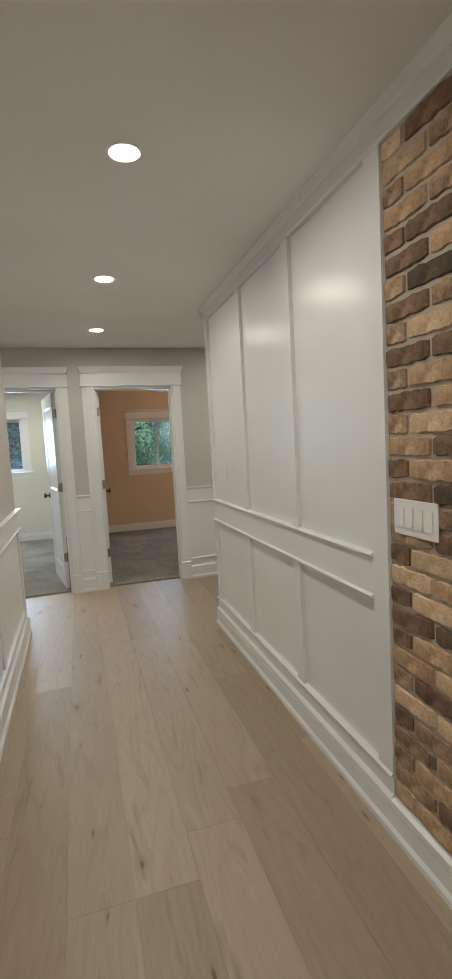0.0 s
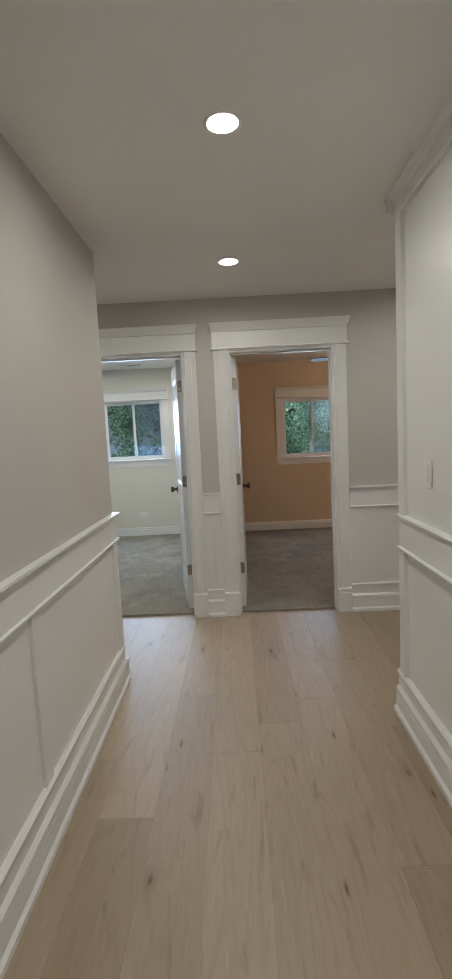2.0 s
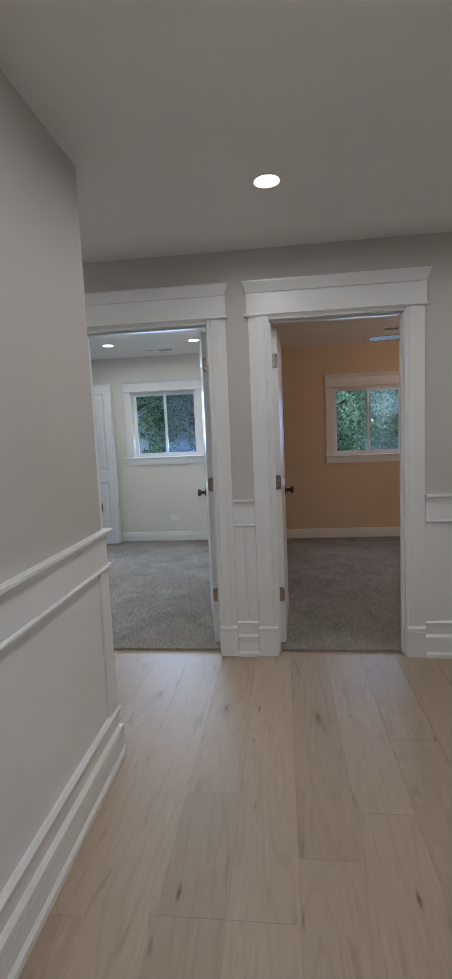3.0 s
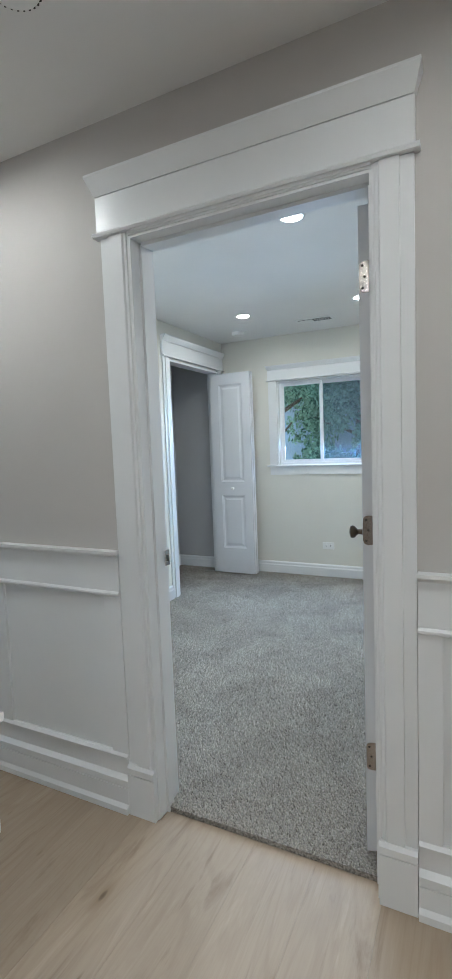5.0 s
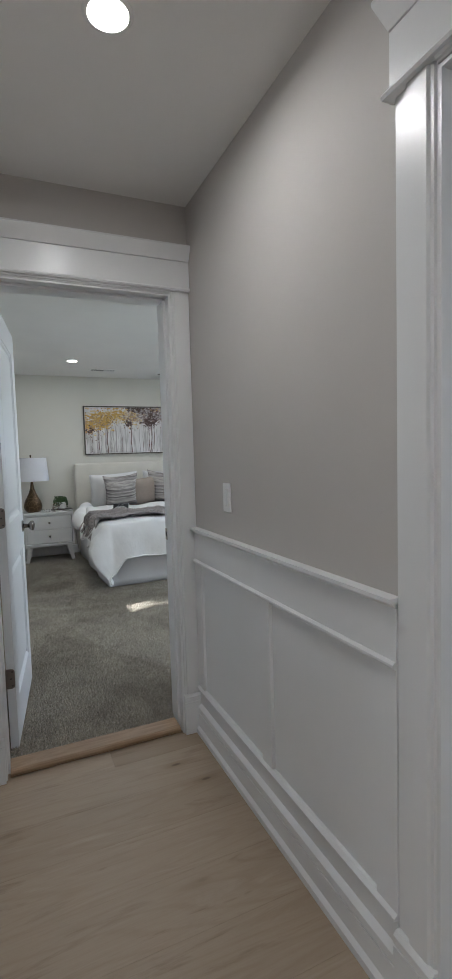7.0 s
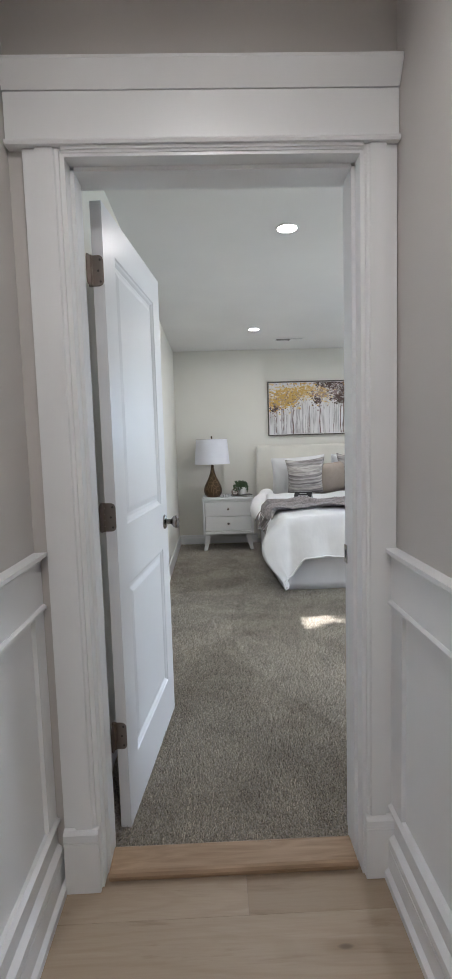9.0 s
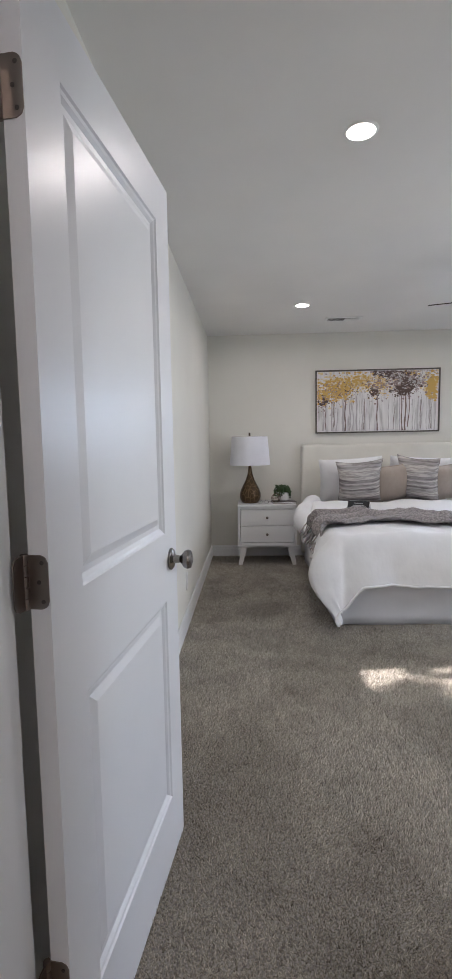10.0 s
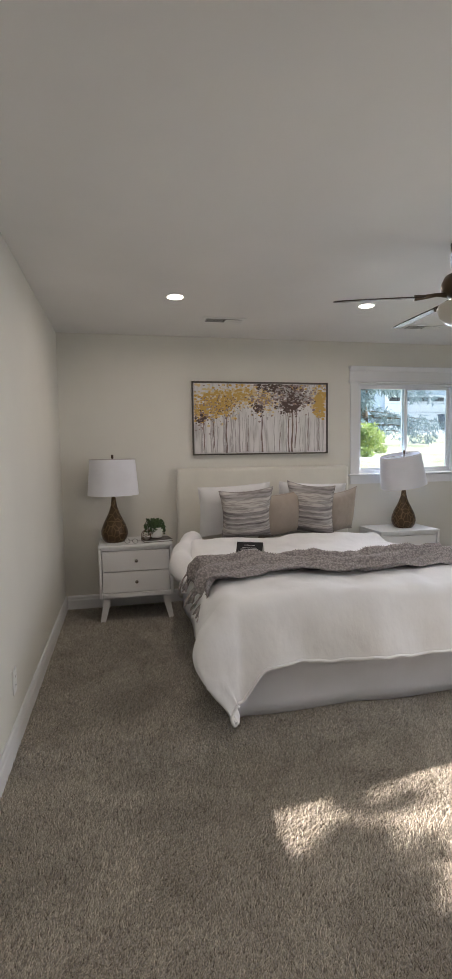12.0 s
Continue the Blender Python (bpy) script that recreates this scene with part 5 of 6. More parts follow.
def lamp(m, label, tilt):
    root = thing("table_lamp", label, "table lamp", m)
    prof = [(0, 0), (0.078, 0), (0.084, 0.006), (0.103, 0.032), (0.112, 0.065), (0.110, 0.10), (0.096, 0.145), (0.071, 0.195), (0.046, 0.245), (0.028, 0.30), (0.019, 0.355), (0.014, 0.40), (0.014, 0.42), (0, 0.42)]
    bm = bmesh.new()
    lathe(bm, prof, 40)
    part("base", bm, M_LAMPBASE, root, "teardrop base with gold honeycomb relief", smooth=60)
    bm = bmesh.new()
    lathe(bm, [(0.006, 0.42), (0.006, 0.705), (0.010, 0.706), (0.010, 0.732), (0.006, 0.738), (0, 0.738)], 12)
    part("finial", bm, M_BRONZE, root, smooth=40)
    sh = thing("shade", "", "")
    sh.parent = root
    sh.matrix_basis = pose(0, 0, 0.40, tilt[0], tilt[1], 0)
    bm = bmesh.new()
    r0, r1, h = 0.213, 0.188, 0.30
    lathe(bm, [(r0, 0), (r1, h), (r1 - 0.004, h), (r0 - 0.004, 0.0), (r0, 0.0)], 56)
    bmesh.ops.delete(bm, geom=[f for f in bm.faces if len(f.verts) > 4], context="FACES_ONLY")
    part("shade_drum", bm, M_SHADE, sh, "white linen drum shade", smooth=40)
    bm = bmesh.new()
    lathe(bm, [(r1 + 0.0006, h - 0.004), (r1 + 0.0012, h), (r1 - 0.005, h + 0.0005), (r1 - 0.005, h - 0.004)], 56)
    bmesh.ops.delete(bm, geom=[f for f in bm.faces if len(f.verts) > 4], context="FACES_ONLY")
    part("shade_rim", bm, M_PAINT_GREY, sh, smooth=40)
    bm = bmesh.new()
    for k in range(3):
        a = 2 * math.pi * k / 3
        tube(bm, [(0, 0, h - 0.005), (0.9 * r1 * math.cos(a), 0.9 * r1 * math.sin(a), h - 0.012), ((r1 - 0.003) * math.cos(a), (r1 - 0.003) * math.sin(a), h - 0.006)], 0.002, 5)
    part("spider", bm, M_NICKEL, sh)
    return root


lamp(pose(-6.85, 4.885, 0.650), "bronze teardrop table lamp with white drum shade", (0, 0))
lamp(pose(-6.85, 7.60, 0.650), "bronze teardrop table lamp with a tilted white shade", (10, 3))

# things on the nightstand
books = thing("book", "thin dark hardback book lying flat on the nightstand", "book", pose(-6.80, 5.235, 0.650, 0, 0, 8))
bm = bmesh.new()
rounded(bm, -0.085, 0.085, -0.12, 0.12, 0.0, 0.0035, 0.001, 1)
rounded(bm, -0.085, 0.085, -0.12, 0.12, 0.0150, 0.0185, 0.001, 1)
rounded(bm, -0.087, -0.082, -0.12, 0.12, 0.0, 0.0185, 0.001, 1)
part("cover", bm, M_BRONZE, books)
bm = bmesh.new()
slab(bm, PLAN, -0.0815, 0.080, -0.115, 0.115, 0.0036, 0.0149)
part("page_block", bm, M_PAPER, books)
gl = thing("eyeglasses", "dark thin-framed folded eyeglasses on the nightstand", "glasses", pose(-6.70, 5.02, 0.652, 0, 0, 70))
for s in (-1, 1):
    bm = bmesh.new()
    tube(bm, [(s * 0.034 + 0.024 * math.cos(a), -0.004, 0.020 + 0.019 * math.sin(a)) for a in [k * math.pi / 8 for k in range(17)]], 0.0016, 5)
    part("rim", bm, M_BLACKCARD, gl)
    bm = bmesh.new()
    tube(bm, [(s * 0.060, 0, 0.026), (s * 0.062, 0.05, 0.020), (s * 0.058, 0.11, 0.006), (s * 0.054, 0.13, 0.002)], 0.0016, 5)
    part("temple", bm, M_BLACKCARD, gl)
bm = bmesh.new()
tube(bm, [(-0.010, -0.004, 0.026), (0, -0.004, 0.030), (0.010, -0.004, 0.026)], 0.0016, 5)
part("bridge", bm, M_BLACKCARD, gl)
pl = thing("potted_succulent", "trailing green succulent in a small glass pot", "plant", pose(-6.84, 5.235, 0.6695) @ Matrix.Scale(1.6, 4))
bm = bmesh.new()
lathe(bm, [(0.0, 0), (0.026, 0.0), (0.033, 0.006), (0.038, 0.055), (0.034, 0.056), (0.030, 0.010), (0, 0.008)], 20)
part("pot", bm, M_PLASTIC, pl, "pale ceramic pot", smooth=40)
rng = random.Random(21)
bm = bmesh.new()
for s in range(30):
    a = rng.uniform(0, 2 * math.pi)
    r = rng.uniform(0.02, 0.055)
    pts = [Vector((0.4 * r * math.cos(a), 0.4 * r * math.sin(a), 0.055)), Vector((0.8 * r * math.cos(a), 0.8 * r * math.sin(a), 0.085 + rng.uniform(-0.01, 0.02))), Vector((1.1 * r * math.cos(a), 1.1 * r * math.sin(a), 0.06)), Vector((1.15 * r * math.cos(a), 1.15 * r * math.sin(a), 0.06 - rng.uniform(0.0, 0.045)))]
    for k in range(14):
        t = k / 13 * 2.999
        i = int(t)
        p = pts[i].lerp(pts[i + 1], t - i)
        for q in range(2):
            c = p + Vector((rng.uniform(-1, 1), rng.uniform(-1, 1), rng.uniform(-1, 1))) * 0.006
            sz = rng.uniform(0.004, 0.0065)
            vs = [bm.verts.new(c + Vector(d) * sz) for d in ((1, 0, 0), (-1, 0, 0), (0, 1, 0), (0, -1, 0), (0, 0, 0.8), (0, 0, -0.8))]
            for x, y in ((0, 2), (2, 1), (1, 3), (3, 0)):
                bm.faces.new((vs[x], vs[y], vs[4]))
                bm.faces.new((vs[y], vs[x], vs[5]))
tagged(part("foliage", bm, M_LEAF, pl, smooth=180), kind="stuff")
orb = thing("wire_orb", "small gold wire orb beside the succulent", "ornament", pose(-6.735, 5.15, 0.709) @ Matrix.Scale(1.25, 4))
for k in range(4):
    bm = bmesh.new()
    R = Matrix.Rotation(radians(45 * k), 3, "Z") @ Matrix.Rotation(radians(90 if k else 20), 3, "X")
    tube(bm, [R @ Vector((0.036 * math.cos(a), 0.036 * math.sin(a), 0)) for a in [j * math.pi / 12 for j in range(25)]], 0.0017, 5)
    part("hoop", bm, M_LAMPBASE, orb)

# ---- painting over the bed ----
art = thing("painting", "wide framed painting of yellow and brown birch trees", "painting", pose(X_BED_W, 6.255, 1.705))
AW, AH = 0.655, 0.335
bm = bmesh.new()
slab(bm, PLAN, 0.002, 0.028, -AW + 0.016, AW - 0.016, -AH + 0.016, AH - 0.016)
part("canvas", bm, M_CANVAS, art, "pale grey painted canvas")
for a in ((-AW, AW, AH - 0.012, AH), (-AW, AW, -AH, -AH + 0.012), (-AW, -AW + 0.012, -AH + 0.0122, AH - 0.0122), (AW - 0.012, AW, -AH + 0.0122, AH - 0.0122)):
    bm = bmesh.new()
    slab(bm, PLAN, 0.0, 0.036, *a)
    part("frame_rail", bm, M_FRAME, art)
rng = random.Random(14)


def daubs(name, material, spots, layer, label):
    """Flat strokes of paint on the canvas: spots are (y, z, spread y, spread z, count, size)."""
    bm = bmesh.new()
    i = 0
    for y, z, sy, sz, count, size in spots:
        for _ in range(count):
            cy, cz = rng.gauss(y, sy), rng.gauss(z, sz)
            s = size * rng.uniform(0.4, 1.3)
            cy, cz = min(max(cy, -AW + 0.03), AW - 0.03), min(max(cz, -AH + 0.03), AH - 0.03)
            k = rng.randrange(5, 8)
            a0 = rng.uniform(0, 6)
            n = 0.0284 + layer * 0.0006 + (i % 40) * 0.00001
            i += 1
            bm.faces.new([bm.verts.new((n, min(max(cy + s * rng.uniform(0.6, 1.2) * math.cos(a0 + 2 * math.pi * q / k), -AW + 0.0165), AW - 0.0165), min(max(cz + 0.7 * s * rng.uniform(0.6, 1.2) * math.sin(a0 + 2 * math.pi * q / k), -AH + 0.0165), AH - 0.0165))) for q in range(k)])
    ob = part(name, bm, material, art, label)
    return tagged(ob, kind="stuff")


def trunks(name, material, rows, layer, label):
    bm = bmesh.new()
    for i, (y, w, z0, z1, leanv) in enumerate(rows):
        n = 0.0284 + layer * 0.0006 + (i % 10) * 0.00002
        steps = 8
        left, right = [], []
        for k in range(steps + 1):
            t = k / steps
            yy = y + leanv * t + 0.004 * math.sin(t * 9 + i)
            ww = w * (1.1 - 0.4 * t) * (1 + 0.3 * math.sin(k * 2.3 + i))
            z = z0 + (z1 - z0) * t
            left.append(bm.verts.new((n, yy - ww, z)))
            right.append(bm.verts.new((n, yy + ww, z)))
        for k in range(steps):
            bm.faces.new((left[k], right[k], right[k + 1], left[k + 1]))
    tagged(part(name, bm, material, art, label), kind="stuff")


trunks("pale_trunk", M_PAINT_GREY, [(rng.uniform(-0.6, 0.62), rng.uniform(0.0015, 0.005), -0.31, rng.uniform(0.0, 0.1), 0) for _ in range(46)], 0, "thin grey painted trunks")
trunks("dark_trunk", M_PAINT_TRUNK, [(-0.34, 0.007, -0.315, 0.02, 0.0), (0.0, 0.006, -0.315, 0.06, 0.0), (0.262, 0.006, -0.315, 0.10, -0.01), (0.292, 0.008, -0.315, 0.10, 0.01), (0.325, 0.005, -0.28, 0.10, 0.02), (-0.55, 0.004, -0.30, 0.02, 0.0), (-0.46, 0.004, -0.27, 0.03, 0.0), (0.45, 0.003, -0.3, 0.06, 0.01), (0.56, 0.003, -0.3, 0.06, 0.0), (0.17, 0.003, -0.3, 0.06, 0.02), (-0.14, 0.003, -0.3, 0.03, 0.01),
    (-0.34, 0.003, 0.0, 0.10, -0.07), (-0.34, 0.003, 0.0, 0.11, 0.06), (0.0, 0.003, 0.04, 0.14, -0.06), (0.29, 0.005, 0.08, 0.20, 0.07), (0.27, 0.005, 0.08, 0.22, -0.09)], 1, "dark brown painted trunks")
daubs("pale_leaf_daub", M_PAINT_PALE, [(-0.45, 0.14, 0.108, 0.07, 315, 0.0165), (-0.2, 0.2, 0.126, 0.05, 225, 0.0150), (0.02, 0.17, 0.09, 0.06, 135, 0.0135), (0.56, 0.16, 0.041, 0.07, 112, 0.0180), (0.3, 0.2, 0.108, 0.07, 90, 0.0135)], 2, "pale yellow paint daubs")
daubs("gold_leaf_daub", M_PAINT_GOLD, [(-0.57, 0.06, 0.041, 0.04, 127, 0.0150), (-0.44, 0.14, 0.081, 0.06, 195, 0.0165), (-0.34, 0.1, 0.045, 0.04, 67, 0.0150), (-0.2, 0.22, 0.108, 0.04, 142, 0.0150), (0.02, 0.16, 0.063, 0.06, 82, 0.0120), (0.57, 0.15, 0.027, 0.07, 195, 0.0195), (0.36, 0.29, 0.054, 0.015, 30, 0.0150)], 3, "ochre gold paint daubs")
daubs("mauve_leaf_daub", M_PAINT_MAUVE, [(0.28, 0.2, 0.09, 0.06, 247, 0.0150), (0, 0.17, 0.063, 0.08, 112, 0.0120), (-0.45, 0.1, 0.126, 0.09, 112, 0.0090), (0.42, 0.16, 0.072, 0.05, 67, 0.0120), (-0.57, -0.02, 0.027, 0.03, 45, 0.0120)], 4, "mauve brown paint daubs")
daubs("umber_leaf_daub", M_PAINT_BROWN, [(0.27, 0.12, 0.054, 0.035, 225, 0.0135), (0.1, 0.28, 0.081, 0.025, 127, 0.0150), (0.33, 0.22, 0.063, 0.05, 120, 0.0135), (-0.04, 0.09, 0.032, 0.03, 90, 0.0105), (-0.58, 0, 0.027, 0.03, 45, 0.0120), (-0.35, 0.1, 0.09, 0.06, 82, 0.0075)], 5, "dark umber paint daubs")
daubs("grey_leaf_daub", M_PAINT_GREY, [(0.25, 0.24, 0.108, 0.05, 97, 0.0105), (0.44, 0.22, 0.072, 0.05, 67, 0.0120), (-0.1, 0.1, 0.27, 0.08, 67, 0.0105)], 6, "light grey paint daubs")

# ---- ceiling fan ----
FX, FY = -4.87, 6.725
fan = thing("ceiling_fan", "dark bronze five-blade ceiling fan with a frosted bowl light", "ceiling fan", pose(FX, FY, CEIL))
bm = bmesh.new()
lathe(bm, [(0.072, 0), (0.070, -0.03), (0.045, -0.055), (0.014, -0.06), (0.014, -0.13), (0.05, -0.14), (0.098, -0.165), (0.115, -0.20), (0.112, -0.24), (0.085, -0.265), (0.07, -0.275), (0.07, -0.30), (0, -0.30)], 40)
part("motor_housing", bm, M_BRONZE, fan, "dark bronze motor housing", smooth=45)
bm = bmesh.new()
lathe(bm, [(0.072, -0.301), (0.125, -0.305), (0.135, -0.325), (0.120, -0.365), (0.085, -0.40), (0.03, -0.42), (0, -0.422)], 40)
part("bowl_light", bm, M_FROST, fan, "frosted glass bowl shade", smooth=60)
for k in range(5):
    ang = 179 + 72 * k
    bm = bmesh.new()
    R = Matrix.Rotation(radians(-13), 3, "X")
    outline = [(0.20, -0.035), (0.30, -0.050), (0.48, -0.060), (0.60, -0.058), (0.65, -0.042), (0.665, 0.0), (0.65, 0.042), (0.60, 0.058), (0.48, 0.060), (0.30, 0.050), (0.20, 0.035)]
    prism(bm, [R @ Vector((x, y, 0.003)) for x, y in outline], [R @ Vector((x, y, -0.003)) for x, y in outline])
    part("blade", bm, M_FANBLADE, fan, m=pose(0, 0, -0.262, 0, 0, ang))
    bm = bmesh.new()
    tube(bm, [(0.09, 0, 0.0), (0.14, 0, 0.004), (0.20, 0, -0.004), (0.25, 0, -0.006)], [0.014, 0.010, 0.012, 0.016], 8)
    part("blade_bracket", bm, M_BRONZE, fan, m=pose(0, 0, -0.258, 0, 0, ang), smooth=50)

# dim fan in the east room
fan2 = thing("ceiling_fan", "dark ceiling fan with a small warm light", "ceiling fan", pose(1.95, 7.25, CEIL))
bm = bmesh.new()
lathe(bm, [(0.07, 0), (0.05, -0.05), (0.014, -0.06), (0.014, -0.10), (0.10, -0.13), (0.11, -0.2), (0.07, -0.24), (0, -0.24)], 28)
part("motor_housing", bm, M_BRONZE, fan2, smooth=45)
bm = bmesh.new()
lathe(bm, [(0.07, -0.241), (0.11, -0.25), (0.10, -0.29), (0.05, -0.33), (0, -0.335)], 28)
part("bowl_light", bm, M_FROST, fan2, smooth=60)
for k in range(5):
    bm = bmesh.new()
    prism(bm, [(x, y, 0.003) for x, y in ((0.1, -0.04), (0.62, -0.065), (0.66, 0.0), (0.62, 0.065), (0.1, 0.04))], [(x, y, -0.003) for x, y in ((0.1, -0.04), (0.62, -0.065), (0.66, 0.0), (0.62, 0.065), (0.1, 0.04))])
    part("blade", bm, M_FANBLADE, fan2, m=pose(0, 0, -0.2, 8, 0, 20 + 72 * k))

# bathroom beyond the bedroom
M_WALLTILE = mat("white_glazed_tile", (0.78, 0.77, 0.73), 0.2)
tiles = sheet("tiled_wall", -4.69, -2.61, 2.401, 2.412, 0.0125, CEIL - 0.001, M_MORTAR, "wall of large cream glazed tiles", "tiled wall")
for i in range(4):
    for j in range(8):
        bm = bmesh.new()
        rounded(bm, -4.685 + i * 0.52, -4.168 + i * 0.52 - 0.0, 2.4121, 2.419, 0.016 + j * 0.302, 0.315 + j * 0.302, 0.0015, 1)
        part("tile", bm, M_WALLTILE, tiles)
hb = thing("hinge", "nickel hinge leaf on a white bathroom door jamb", "hinge", pose(-3.97 + 0.0172, 4.362, 1.09))
for z in (0.0, -0.72):
    bm = bmesh.new()
    rounded(bm, 0, 0.002, -0.016, 0.016, z - 0.045, z + 0.045, 0.0008, 1)
    part("leaf_plate", bm, M_NICKEL, hb)
    bm = bmesh.new()
    tube(bm, [(0.004, -0.022, z - 0.048), (0.004, -0.022, z + 0.048)], 0.0065, 8)
    part("pin", bm, M_NICKEL, hb)

# ---- outdoors ----
M_GRASS = mat("sunny_grass", (0.30, 0.32, 0.14), 0.95)
_g = tex(M_GRASS, "ShaderNodeTexNoise", 0.6, Detail=8.0)
# The lawn's sun glare is put into these pale grass tones.
feed(M_GRASS, ramp(M_GRASS, _g.outputs["Fac"], [(0.35, (0.34, 0.36, 0.16)), (0.6, (0.66, 0.62, 0.42))]))
M_CONC = paint("pale_concrete", (0.62, 0.60, 0.56), 0.9, 40, 0.3, 0.004)
M_SIDING = paint("blue_grey_siding", (0.52, 0.60, 0.68), 0.7, 30, 0.1)
M_SHED = paint("pale_blue_shed_siding", (0.50, 0.59, 0.76), 0.7, 30, 0.1)
M_ROOF = paint("dark_shingle", (0.10, 0.10, 0.11), 0.9, 20, 0.5, 0.01)
M_BARK = paint("brown_bark", (0.14, 0.10, 0.07), 0.95, 18, 0.9, 0.02)


def leaf_mat(name, a, b):
    m = mat(name, a, 0.38)
    geo = m.node_tree.nodes.new("ShaderNodeNewGeometry")
    feed(m, ramp(m, geo.outputs["Random Per Island"], [(0.0, a), (1.0, b)]))
    nt = m.node_tree
    tl, mx = nt.nodes.new("ShaderNodeBsdfTranslucent"), nt.nodes.new("ShaderNodeMixShader")
    mx.inputs[0].default_value = 0.55
    nt.links.new(nt.nodes["Principled BSDF"].inputs["Base Color"].links[0].from_socket, tl.inputs[0])
    nt.links.new(nt.nodes["Principled BSDF"].outputs[0], mx.inputs[1])
    nt.links.new(tl.outputs[0], mx.inputs[2])
    nt.links.new(mx.outputs[0], nt.nodes["Material Output"].inputs[0])
    return m


# Daylight's teal and the dark gaps' contrast are put into the leaf colour.
M_IVY = leaf_mat("broad_green_leaf", (0.05, 0.13, 0.09), (0.50, 0.70, 0.52))
M_BUSH = leaf_mat("yellow_green_leaf", (0.20, 0.30, 0.08), (0.45, 0.50, 0.20))
M_NEEDLE = leaf_mat("blue_spruce_needle", (0.10, 0.16, 0.16), (0.34, 0.42, 0.46))

xs = [-400, -120, -60, -33, -20, -12, -9, -7.42, -7.36, 3.72, 3.78, 8, 40, 400]
ys = [-400, -60, -10, -2.86, -2.80, 3.0, 9.10, 9.16, 12, 20, 60, 400]


def grade(x, y):
    """The lot: dug out under the house, and rising towards the street."""
    if -7.38 < x < 3.74 and -2.83 < y < 9.12:
        return -0.42
    return 0.55 + 0.074 * min(max(-7.0 - x, 0), 60) + (0.30 if x < -7.3 else 0.0)


bm = bmesh.new()
gv = [[bm.verts.new((x, y, grade(x, y))) for x in xs] for y in ys]
for j in range(len(ys) - 1):
    for i in range(len(xs) - 1):
        bm.faces.new((gv[j][i], gv[j][i + 1], gv[j + 1][i + 1], gv[j + 1][i]))
tagged(part("ground", bm, M_GRASS), "sunlit sloping grass, paled in patches for sun glare", "grass", kind="structure")
bm = bmesh.new()
loop = [(-19.5, 19.0), (-19.5, 24.5), (-32.5, 30.0), (-32.5, 20.5)]
prism(bm, [(x, y, grade(x, y) + 0.02) for x, y in loop], [(x, y, grade(x, y) - 0.1) for x, y in loop])
tagged(part("driveway", bm, M_CONC), "pale sunlit concrete driveway", "driveway", kind="structure")


def leaves(name, parent, material, centres, size, count, seed, droop=0.3, slim=0.5):
    """Real little leaves, each folded along its rib, scattered in clumps."""
    g = np.random.default_rng(seed)
    c = np.array([q[:3] for q in centres])
    r = np.array([q[3] for q in centres])
    pick = g.integers(0, len(c), count)
    d = g.normal(size=(count, 3))
    d /= np.linalg.norm(d, axis=1, keepdims=True)
    p = c[pick] + d * (r[pick] * g.uniform(0.35, 1.0, count) ** 0.5)[:, None]
    ax = g.normal(size=(count, 3))
    ax[:, 2] -= droop
    ax /= np.linalg.norm(ax, axis=1, keepdims=True)
    sd = np.cross(ax, g.normal(size=(count, 3)))
    sd /= np.linalg.norm(sd, axis=1, keepdims=True)
    up = np.cross(ax, sd)
    s = size * g.uniform(0.6, 1.3, count)[:, None]
    verts = np.stack([p, p + ax * s * 0.5 + sd * s * slim * 0.5 + up * s * 0.1, p + ax * s, p + ax * s * 0.5 - sd * s * slim * 0.5 + up * s * 0.1], 1).reshape(-1, 3)
    base = np.arange(count) * 4
    faces = np.concatenate([np.stack([base, base + 1, base + 2], 1), np.stack([base, base + 2, base + 3], 1)])
    me = bpy.data.meshes.new(name)
    me.from_pydata(verts.tolist(), [], faces.tolist())
    me.materials.append(material)
    ob = new(name, me)
    ob.parent = parent
    return tagged(ob, kind="stuff")


def broad_tree(x, y, h, rad, seed, material, label, size=0.10, count=16000, low=0.3):
    root = thing("tree", label, "tree", pose(x, y, grade(x, y) - 0.03))
    rng = random.Random(seed)
    w = min(1.0, h / 4) ** 1.5
    bm = bmesh.new()
    tube(bm, [(0, 0, 0), (0.05 * w, 0.02 * w, h * 0.25), (0.0, 0.1 * w, h * 0.5), (0.08 * w, 0.05 * w, h * 0.8)], [0.16 * w, 0.12 * w, 0.08 * w, 0.03 * w], 9)
    for k in range(9):
        a, z = rng.uniform(0, 6.3), h * rng.uniform(0.2, 0.7)
        tube(bm, [(0.02, 0.03, z), (rad * 0.4 * math.cos(a), rad * 0.4 * math.sin(a), z + 0.3 * w), (rad * 0.8 * math.cos(a), rad * 0.8 * math.sin(a), z + 0.6 * w)], [0.05 * w, 0.035 * w, 0.012 * w], 6)
    part("trunk", bm, M_BARK, root, smooth=60)
    cs = []
    for k in range(60):
        a, z = rng.uniform(0, 6.3), rng.uniform(low, 1.0)
        rr = rad * math.sqrt(rng.random()) * (1.1 - 0.5 * z)
        cs.append((rr * math.cos(a), rr * math.sin(a), h * z, rng.uniform(0.25, 0.55) * rad * 0.5))
    leaves("crown", root, material, cs, size, count, seed)
    return root


